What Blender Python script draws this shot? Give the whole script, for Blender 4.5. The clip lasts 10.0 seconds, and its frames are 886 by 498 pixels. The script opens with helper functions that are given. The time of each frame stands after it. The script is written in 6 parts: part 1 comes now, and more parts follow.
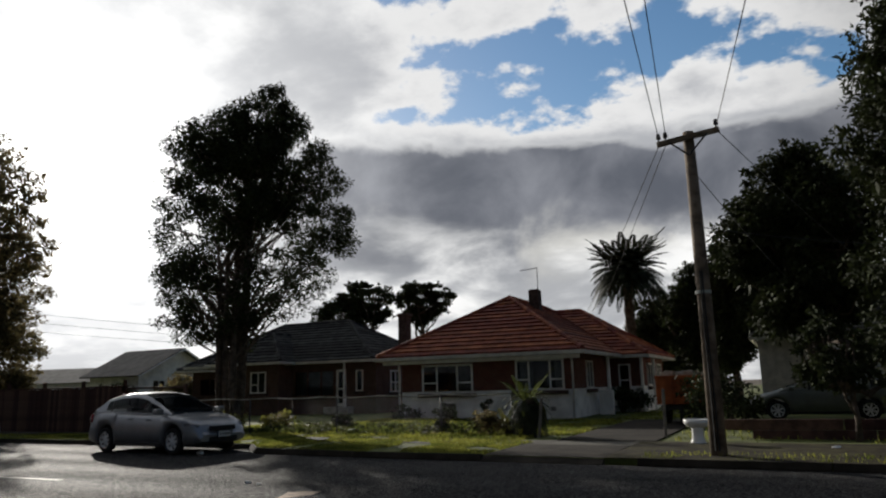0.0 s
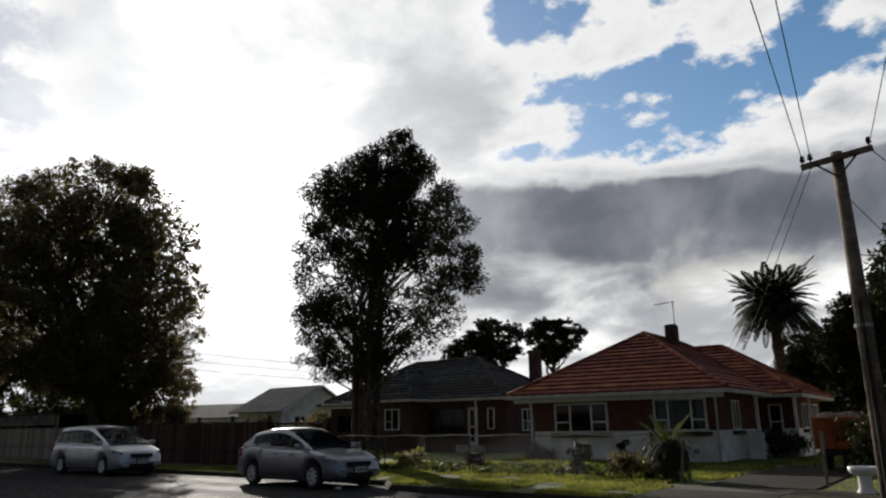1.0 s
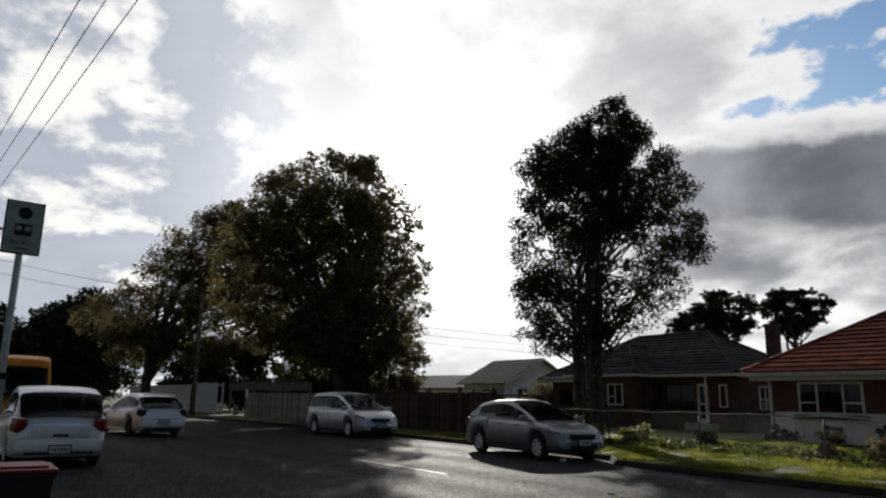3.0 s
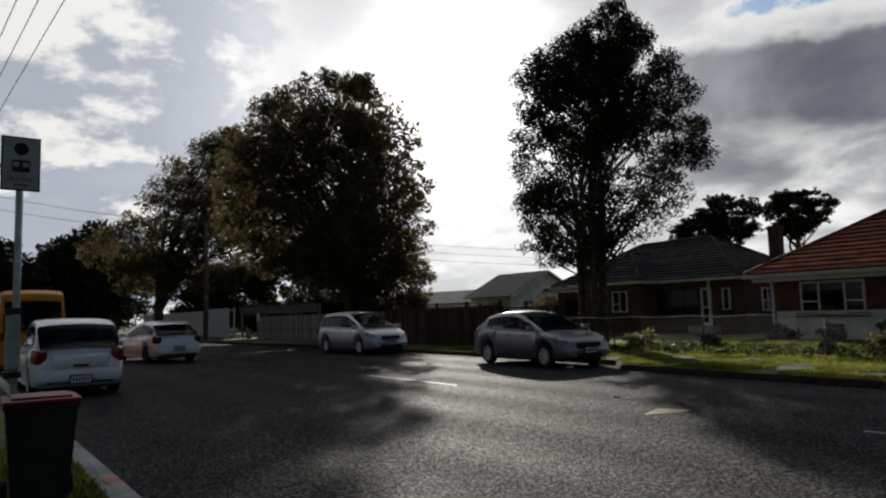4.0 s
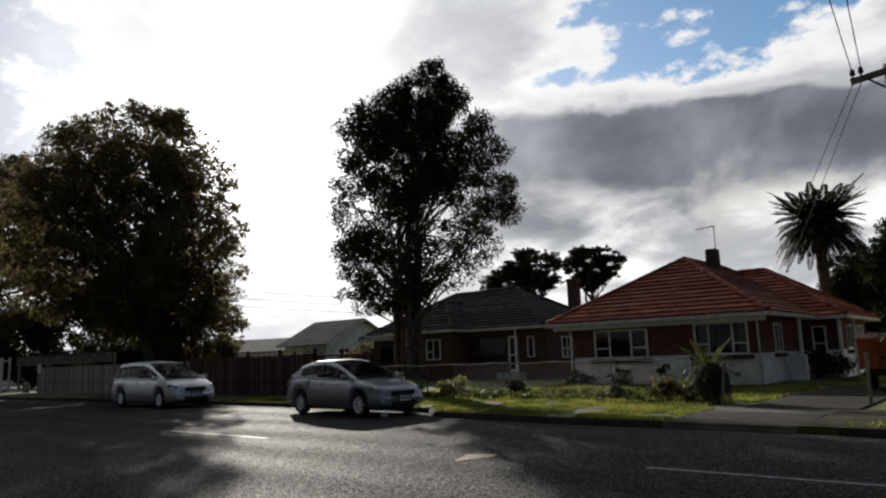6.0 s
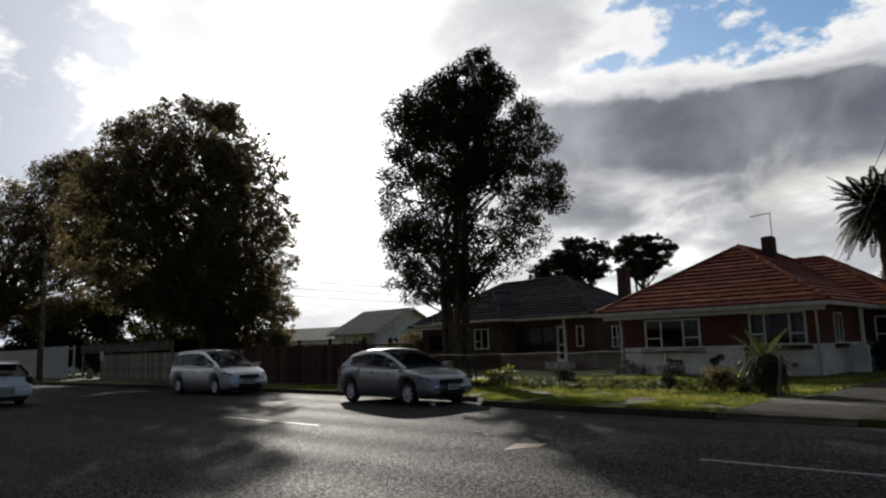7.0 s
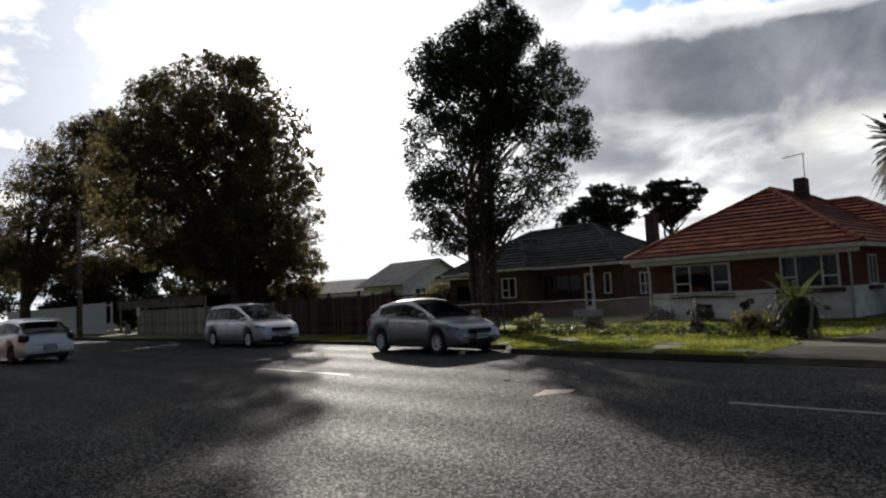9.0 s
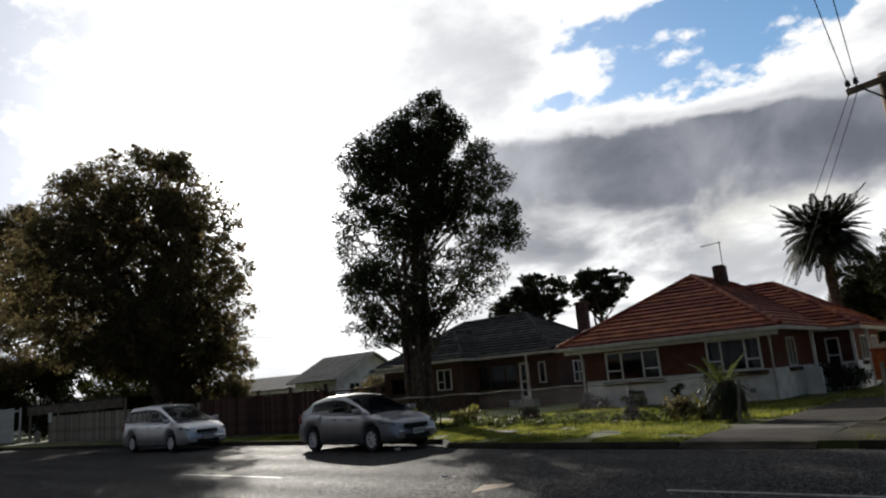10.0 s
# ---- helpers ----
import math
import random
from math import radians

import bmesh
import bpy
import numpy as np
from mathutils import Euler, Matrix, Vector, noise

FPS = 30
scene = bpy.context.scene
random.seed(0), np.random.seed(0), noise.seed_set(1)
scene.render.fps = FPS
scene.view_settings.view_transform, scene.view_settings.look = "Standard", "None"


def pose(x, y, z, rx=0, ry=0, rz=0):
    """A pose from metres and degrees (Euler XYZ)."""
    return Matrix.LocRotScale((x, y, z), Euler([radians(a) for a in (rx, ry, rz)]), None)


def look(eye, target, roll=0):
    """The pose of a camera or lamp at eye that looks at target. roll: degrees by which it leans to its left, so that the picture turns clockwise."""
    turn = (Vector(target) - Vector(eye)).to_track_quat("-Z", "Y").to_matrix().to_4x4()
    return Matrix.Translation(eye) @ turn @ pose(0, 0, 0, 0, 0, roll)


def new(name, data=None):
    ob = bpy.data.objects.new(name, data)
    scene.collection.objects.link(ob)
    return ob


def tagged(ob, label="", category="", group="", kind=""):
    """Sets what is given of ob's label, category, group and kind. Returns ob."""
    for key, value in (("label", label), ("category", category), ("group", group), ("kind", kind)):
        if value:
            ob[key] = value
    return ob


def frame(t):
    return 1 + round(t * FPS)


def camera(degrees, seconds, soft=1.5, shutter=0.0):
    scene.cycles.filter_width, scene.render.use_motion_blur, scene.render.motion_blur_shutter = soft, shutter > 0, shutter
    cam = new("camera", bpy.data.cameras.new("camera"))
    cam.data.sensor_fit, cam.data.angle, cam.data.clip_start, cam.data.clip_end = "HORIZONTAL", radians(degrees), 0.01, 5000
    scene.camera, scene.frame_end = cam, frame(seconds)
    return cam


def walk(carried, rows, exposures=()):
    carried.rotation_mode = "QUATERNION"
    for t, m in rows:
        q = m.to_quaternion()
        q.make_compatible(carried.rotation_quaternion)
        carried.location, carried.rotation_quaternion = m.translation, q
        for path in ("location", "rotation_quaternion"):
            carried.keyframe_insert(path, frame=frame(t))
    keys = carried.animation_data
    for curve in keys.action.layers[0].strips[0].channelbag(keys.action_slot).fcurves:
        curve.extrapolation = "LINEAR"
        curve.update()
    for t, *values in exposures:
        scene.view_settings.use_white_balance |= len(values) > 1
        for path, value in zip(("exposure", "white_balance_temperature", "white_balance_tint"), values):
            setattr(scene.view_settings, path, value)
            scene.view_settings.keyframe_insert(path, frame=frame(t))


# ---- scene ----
# ---- camera ----
EYE = 1.446
cam = camera(64.5, 10.0, soft=2.2)
PATH = [
    (0.0, pose(0, 0, EYE, 101.05, 1.47, 26.12)),
    (0.5, pose(0, 0, EYE, 101.85, 1.29, 31.95)),
    (1.0, pose(0, 0, EYE, 104.24, 0.69, 36.58)),
    (1.5, pose(0, 0, EYE, 105.18, -0.16, 40.72)),
    (2.0, pose(0, 0, EYE, 104.66, -0.44, 45.27)),
    (2.5, pose(0, 0, EYE, 103.95, -0.90, 50.57)),
    (2.7, pose(0, 0, EYE, 103.72, -1.24, 52.26)),
    (3.8, pose(0, 0, EYE, 96.01, 1.32, 55.67)),
    (4.0, pose(0, 0, EYE, 95.33, 1.51, 54.72)),
    (4.5, pose(0, 0, EYE, 97.45, 1.78, 47.14)),
    (5.0, pose(0, 0, EYE, 99.08, 1.72, 39.79)),
    (5.2, pose(0, 0, EYE, 98.71, 1.56, 37.67)),
    (6.3, pose(0, 0, EYE, 99.07, 2.13, 40.96)),
    (6.5, pose(0, 0, EYE, 99.26, 2.25, 41.56)),
    (7.0, pose(0, 0, EYE, 98.03, 1.68, 43.75)),
    (7.5, pose(0, 0, EYE, 96.40, 1.98, 46.37)),
    (8.0, pose(0, 0, EYE, 96.16, 2.64, 50.97)),
    (8.5, pose(0, 0, EYE, 93.00, 2.65, 52.82)),
    (9.0, pose(0, 0, EYE, 94.07, 2.80, 46.01)),
    (9.5, pose(0, 0, EYE, 97.28, 3.19, 42.44)),
    (10.0, pose(0, 0, EYE, 101.20, 4.51, 40.78)),
]
EXPOSURES = [(0.0, -0.08), (1.0, 0.02), (2.7, 0.05), (3.8, -0.28), (4.5, 0.1), (5.2, 0.1), (7.0, 0.1), (8.5, 0.25), (9.0, 0.38), (9.5, 0.42), (10.0, 0.35)]
walk(cam, PATH, EXPOSURES)

# ---- light ----
SUN_AZ, SUN_EL = 55.0, 16.2          # degrees left of +y, degrees up
SUN_DIR = Vector((-math.sin(radians(SUN_AZ)) * math.cos(radians(SUN_EL)),
                  math.cos(radians(SUN_AZ)) * math.cos(radians(SUN_EL)), math.sin(radians(SUN_EL))))


def nodes_of(owner):
    owner.use_nodes = True
    tree = owner.node_tree
    tree.nodes.clear()
    return tree


def add(tree, kind, inputs=None, **props):
    node = tree.nodes.new(kind)
    for key, value in props.items():
        setattr(node, key, value)
    for key, value in (inputs or {}).items():
        if isinstance(value, bpy.types.NodeSocket):
            tree.links.new(value, node.inputs[key])
        else:
            node.inputs[key].default_value = value
    return node


def math_node(tree, op, a, b=0.0, c=0.0, clamp=False):
    return add(tree, "ShaderNodeMath", {0: a, 1: b, 2: c}, operation=op, use_clamp=clamp).outputs[0]


def smooth(tree, value, low, high, a=0.0, b=1.0):
    return add(tree, "ShaderNodeMapRange", {"Value": value, "From Min": low, "From Max": high, "To Min": a, "To Max": b},
               interpolation_type="SMOOTHSTEP").outputs[0]


def mix(tree, fac, a, b):
    node = add(tree, "ShaderNodeMix", {0: fac, 6: a, 7: b}, data_type="RGBA")
    return node.outputs[2]


def dot(tree, a, b):
    return add(tree, "ShaderNodeVectorMath", {0: a, 1: b}, operation="DOT_PRODUCT").outputs["Value"]


def build_world():
    world = bpy.data.worlds.new("sky")
    scene.world = world
    tree = nodes_of(world)
    way = add(tree, "ShaderNodeTexCoord").outputs["Generated"]
    sky = add(tree, "ShaderNodeTexSky", sky_type="NISHITA", sun_disc=False, sun_elevation=radians(SUN_EL),
              sun_rotation=radians(-SUN_AZ), air_density=1.0, dust_density=0.6, ozone_density=1.5).outputs[0]
    sky = add(tree, "ShaderNodeVectorMath", {0: sky, "Scale": 0.15}, operation="SCALE").outputs[0]
    sky = add(tree, "ShaderNodeHueSaturation", {"Color": sky, "Saturation": 1.25, "Value": 0.82}).outputs[0]
    x, y, z = add(tree, "ShaderNodeSeparateXYZ", {0: way}).outputs[:]
    # clouds lie on a flat ceiling seen in perspective
    up = math_node(tree, "ADD", math_node(tree, "MAXIMUM", z, 0.0), 0.3)
    flat = add(tree, "ShaderNodeCombineXYZ", {0: math_node(tree, "DIVIDE", x, up), 1: math_node(tree, "DIVIDE", y, up), 2: 0.4}).outputs[0]
    big = add(tree, "ShaderNodeTexNoise", {"Vector": flat, "Scale": 2.6, "Detail": 10.0, "Roughness": 0.55, "Distortion": 0.25}).outputs[0]
    fine = add(tree, "ShaderNodeTexNoise", {"Vector": flat, "Scale": 7.0, "Detail": 9.0, "Roughness": 0.6}).outputs[0]
    azim = math_node(tree, "ARCTAN2", math_node(tree, "MULTIPLY", x, -1.0), y)       # radians left of +y
    wob = math_node(tree, "MULTIPLY", math_node(tree, "SUBTRACT", big, 0.5), 0.16)
    elev = math_node(tree, "ADD", math_node(tree, "ARCSINE", z), wob)
    near = dot(tree, way, tuple(SUN_DIR))
    # open blue on both sides of the sun; elsewhere a closed cloud cover
    blue_r = math_node(tree, "MULTIPLY", smooth(tree, azim, radians(41), radians(27)), smooth(tree, elev, radians(18.5), radians(21)))
    blue_l = math_node(tree, "MULTIPLY", smooth(tree, azim, radians(66), radians(80)),
                       math_node(tree, "MULTIPLY", smooth(tree, elev, radians(11), radians(15)), smooth(tree, elev, radians(29), radians(24))))
    open_sky = math_node(tree, "MAXIMUM", blue_r, math_node(tree, "MULTIPLY", blue_l, 0.55))
    bias = math_node(tree, "MULTIPLY_ADD", open_sky, -0.295, 0.28)
    mass = math_node(tree, "MULTIPLY_ADD", fine, 0.35, math_node(tree, "MULTIPLY", big, 0.65))
    dens = math_node(tree, "ADD", mass, bias)
    cover = smooth(tree, dens, 0.455, 0.505)
    # a long grey bank low down, away from the sun
    bank = math_node(tree, "MULTIPLY", smooth(tree, azim, radians(44), radians(34)),
                     math_node(tree, "MULTIPLY", smooth(tree, elev, radians(19.6), radians(18.4)), smooth(tree, elev, radians(8), radians(13.5))))
    thick = smooth(tree, dens, 0.5, 0.68)
    soft = smooth(tree, math_node(tree, "MULTIPLY_ADD", fine, 0.15, math_node(tree, "MULTIPLY", big, 0.85)), 0.36, 0.62)
    lit = mix(tree, thick, (0.68, 0.68, 0.68, 1), (0.38, 0.39, 0.415, 1))
    closed = mix(tree, soft, (0.84, 0.84, 0.83, 1), (0.36, 0.37, 0.39, 1))
    grey = mix(tree, open_sky, closed, lit)
    # left of the sun the cover is thin and blue-grey, with paler streaks
    left = smooth(tree, azim, radians(62), radians(74))
    streak = mix(tree, smooth(tree, mass, 0.49, 0.57), (0.33, 0.365, 0.44, 1), (0.86, 0.85, 0.82, 1))
    grey = mix(tree, math_node(tree, "MULTIPLY", left, 0.85), grey, streak)
    haze = add(tree, "ShaderNodeTexNoise", {"Vector": way, "Scale": 6.5, "Detail": 6.0, "Roughness": 0.52, "Distortion": 0.3}).outputs[0]
    dim = mix(tree, smooth(tree, haze, 0.3, 0.68), (0.095, 0.104, 0.126, 1), (0.25, 0.26, 0.29, 1))
    # its foot is torn, with pale cloud behind
    torn = math_node(tree, "MULTIPLY", smooth(tree, haze, 0.47, 0.6), smooth(tree, elev, radians(14.5), radians(10.5)))
    grey = mix(tree, bank, grey, mix(tree, torn, dim, (0.55, 0.54, 0.5, 1)))
    glow = math_node(tree, "POWER", math_node(tree, "MAXIMUM", near, 0.0), 30.0)
    core = math_node(tree, "POWER", math_node(tree, "MAXIMUM", near, 0.0), 260.0)
    shine = math_node(tree, "ADD", math_node(tree, "MULTIPLY", glow, 0.75), math_node(tree, "MULTIPLY", core, 2.5))
    cloud = add(tree, "ShaderNodeVectorMath", {0: (1.0, 0.99, 0.97), "Scale": shine}, operation="SCALE").outputs[0]
    # away from the sun the sky is dim, and brighter towards the horizon
    low = math_node(tree, "POWER", math_node(tree, "SUBTRACT", 1.0, math_node(tree, "MAXIMUM", z, 0.0)), 7.0)
    fade = math_node(tree, "MAXIMUM", smooth(tree, near, 0.27, 0.67, 0.05, 1.25), math_node(tree, "MULTIPLY", low, 0.52))
    # unseen sky opposite the sun is raised to light street-facing walls and cars
    fade = math_node(tree, "MAXIMUM", fade, smooth(tree, near, -0.25, -0.85, 0.0, 0.4))
    grey = add(tree, "ShaderNodeVectorMath", {0: grey, "Scale": fade}, operation="SCALE").outputs[0]
    cloud = add(tree, "ShaderNodeVectorMath", {0: grey, 1: cloud}, operation="ADD").outputs[0]
    full = mix(tree, math_node(tree, "MAXIMUM", cover, bank), sky, cloud)
    back = add(tree, "ShaderNodeBackground", {"Color": full, "Strength": 1.0})
    add(tree, "ShaderNodeOutputWorld", {"Surface": back.outputs[0]})


build_world()
sun = new("sun", bpy.data.lights.new("sun", "SUN"))
sun.data.energy, sun.data.angle, sun.data.color = 5.0, radians(0.6), (1.0, 0.94, 0.85)
sun.matrix_world = look(SUN_DIR * 60, (0, 0, 0))

# ---- materials ----


def material(name, base, rough=0.7, metal=0.0, vary=0.18, grain=6.0, bump=0.15, fine=60.0, second=None, spec=0.22, coat=0.0,
             translucent=0.0, random_by=""):
    """A surface with two scales of variation in colour and relief, in object space."""
    m = bpy.data.materials.new(name)
    tree = nodes_of(m)
    where = add(tree, "ShaderNodeTexCoord").outputs["Object"]
    a = add(tree, "ShaderNodeTexNoise", {"Vector": where, "Scale": grain, "Detail": 5.0, "Roughness": 0.6}).outputs[0]
    b = add(tree, "ShaderNodeTexNoise", {"Vector": where, "Scale": fine, "Detail": 4.0, "Roughness": 0.65}).outputs[0]
    dark = tuple(c * (1 - 1.6 * vary) for c in base) + (1,)
    light = second or tuple(min(1, c * (1 + vary)) for c in base)
    colour = mix(tree, smooth(tree, a, 0.34, 0.66), dark, tuple(light)[:3] + (1,))
    colour = mix(tree, math_node(tree, "MULTIPLY", smooth(tree, b, 0.4, 0.7), min(0.9, vary * 1.5)), colour, tuple(base) + (1,))
    if random_by == "object":
        r = add(tree, "ShaderNodeObjectInfo").outputs["Random"]
    elif random_by == "island":
        r = add(tree, "ShaderNodeNewGeometry").outputs["Random Per Island"]
    if random_by:
        hsv = add(tree, "ShaderNodeHueSaturation", {"Color": colour, "Value": smooth(tree, r, 0, 1, 0.6, 1.35), "Hue": smooth(tree, r, 0, 1, 0.485, 0.51)})
        colour = hsv.outputs[0]
    rough_now = math_node(tree, "MULTIPLY_ADD", b, 0.22, rough - 0.11, clamp=True)
    relief = math_node(tree, "ADD", math_node(tree, "MULTIPLY", a, 0.5), b)
    bumped = add(tree, "ShaderNodeBump", {"Height": relief, "Strength": bump, "Distance": 0.01}).outputs[0]
    surf = add(tree, "ShaderNodeBsdfPrincipled", {"Base Color": colour, "Roughness": rough_now, "Metallic": metal, "Normal": bumped,
                                                  "Specular IOR Level": spec, "Coat Weight": coat, "Coat Roughness": 0.06}).outputs[0]
    if translucent:
        thin = add(tree, "ShaderNodeBsdfTranslucent", {"Color": colour}).outputs[0]
        surf = add(tree, "ShaderNodeMixShader", {0: translucent, 1: surf, 2: thin}).outputs[0]
    add(tree, "ShaderNodeOutputMaterial", {"Surface": surf})
    return m


def asphalt_material():
    """Chip seal: pale and dark chips in bitumen, worn wheel tracks and patches."""
    m = bpy.data.materials.new("chip_seal")
    tree = nodes_of(m)
    where = add(tree, "ShaderNodeTexCoord").outputs["Object"]
    cells = add(tree, "ShaderNodeTexVoronoi", {"Vector": where, "Scale": 52.0, "Randomness": 1.0})
    big = add(tree, "ShaderNodeTexNoise", {"Vector": where, "Scale": 0.5, "Detail": 6.0, "Roughness": 0.6}).outputs[0]
    mid = add(tree, "ShaderNodeTexNoise", {"Vector": where, "Scale": 7.0, "Detail": 5.0, "Roughness": 0.7}).outputs[0]
    grit = add(tree, "ShaderNodeTexNoise", {"Vector": where, "Scale": 150.0, "Detail": 3.0, "Roughness": 0.7}).outputs[0]
    x, y, z = add(tree, "ShaderNodeSeparateXYZ", {0: where}).outputs[:]
    lane = math_node(tree, "SINE", math_node(tree, "MULTIPLY", y, 3.6))
    chip, shade, _ = add(tree, "ShaderNodeSeparateColor", {0: cells.outputs["Color"]}).outputs[:]
    pale = smooth(tree, chip, 0.5, 0.97)
    colour = mix(tree, pale, (0.004, 0.004, 0.0043, 1), (0.088, 0.082, 0.077, 1))
    colour = mix(tree, math_node(tree, "MULTIPLY", smooth(tree, big, 0.4, 0.65), 0.5), colour, (0.009, 0.009, 0.0095, 1))
    colour = mix(tree, math_node(tree, "MULTIPLY", smooth(tree, mid, 0.55, 0.8), 0.4), colour, (0.026, 0.025, 0.023, 1))
    # chips stand at uneven heights, rough between
    high = math_node(tree, "MULTIPLY", shade, smooth(tree, cells.outputs["Distance"], 0.62, 0.3))
    relief = math_node(tree, "ADD", high, math_node(tree, "MULTIPLY", grit, 0.9))
    bumped = add(tree, "ShaderNodeBump", {"Height": relief, "Strength": 1.0, "Distance": 0.009}).outputs[0]
    rough = math_node(tree, "ADD", 0.7, math_node(tree, "ADD", math_node(tree, "MULTIPLY", shade, 0.2), math_node(tree, "MULTIPLY", lane, 0.04)))
    gloss = math_node(tree, "MULTIPLY_ADD", pale, 0.22, 0.045)
    surf = add(tree, "ShaderNodeBsdfPrincipled", {"Base Color": colour, "Roughness": rough, "Normal": bumped, "Specular IOR Level": gloss})
    add(tree, "ShaderNodeOutputMaterial", {"Surface": surf.outputs[0]})
    return m


def brick_material(name, one, two, mortar):
    m = bpy.data.materials.new(name)
    tree = nodes_of(m)
    where = add(tree, "ShaderNodeTexCoord").outputs["Object"]
    x, y, z = add(tree, "ShaderNodeSeparateXYZ", {0: where}).outputs[:]
    flat = add(tree, "ShaderNodeCombineXYZ", {0: math_node(tree, "ADD", x, y), 1: z, 2: 0.0}).outputs[0]
    b = add(tree, "ShaderNodeTexBrick", {"Vector": flat, "Color1": one + (1,), "Color2": two + (1,), "Mortar": mortar + (1,), "Scale": 1.0,
                                         "Mortar Size": 0.008, "Brick Width": 0.24, "Row Height": 0.086, "Bias": 0.0})
    n = add(tree, "ShaderNodeTexNoise", {"Vector": where, "Scale": 3.0, "Detail": 6.0}).outputs[0]
    colour = mix(tree, smooth(tree, n, 0.35, 0.7, 0.0, 0.45), b.outputs["Color"], tuple(c * 0.55 for c in one) + (1,))
    bumped = add(tree, "ShaderNodeBump", {"Height": math_node(tree, "SUBTRACT", math_node(tree, "MULTIPLY", n, 0.3), b.outputs["Fac"]), "Strength": 0.6, "Distance": 0.01}).outputs[0]
    surf = add(tree, "ShaderNodeBsdfPrincipled", {"Base Color": colour, "Roughness": 0.9, "Normal": bumped, "Specular IOR Level": 0.15})
    add(tree, "ShaderNodeOutputMaterial", {"Surface": surf.outputs[0]})
    return m


def glass_material(name, tint, clear, rough=0.03, spec=0.6):
    """Thin glass: part lets light through, part mirrors."""
    m = bpy.data.materials.new(name)
    tree = nodes_of(m)
    thin = add(tree, "ShaderNodeBsdfTransparent", {"Color": tint + (1,)}).outputs[0]
    gloss = add(tree, "ShaderNodeBsdfPrincipled", {"Base Color": (0.01, 0.012, 0.014, 1), "Roughness": rough, "Specular IOR Level": spec}).outputs[0]
    fres = add(tree, "ShaderNodeFresnel", {"IOR": 1.5}).outputs[0]
    fac = math_node(tree, "MULTIPLY_ADD", fres, clear, 1 - clear, clamp=True)
    add(tree, "ShaderNodeOutputMaterial", {"Surface": add(tree, "ShaderNodeMixShader", {0: fac, 1: thin, 2: gloss}).outputs[0]})
    return m


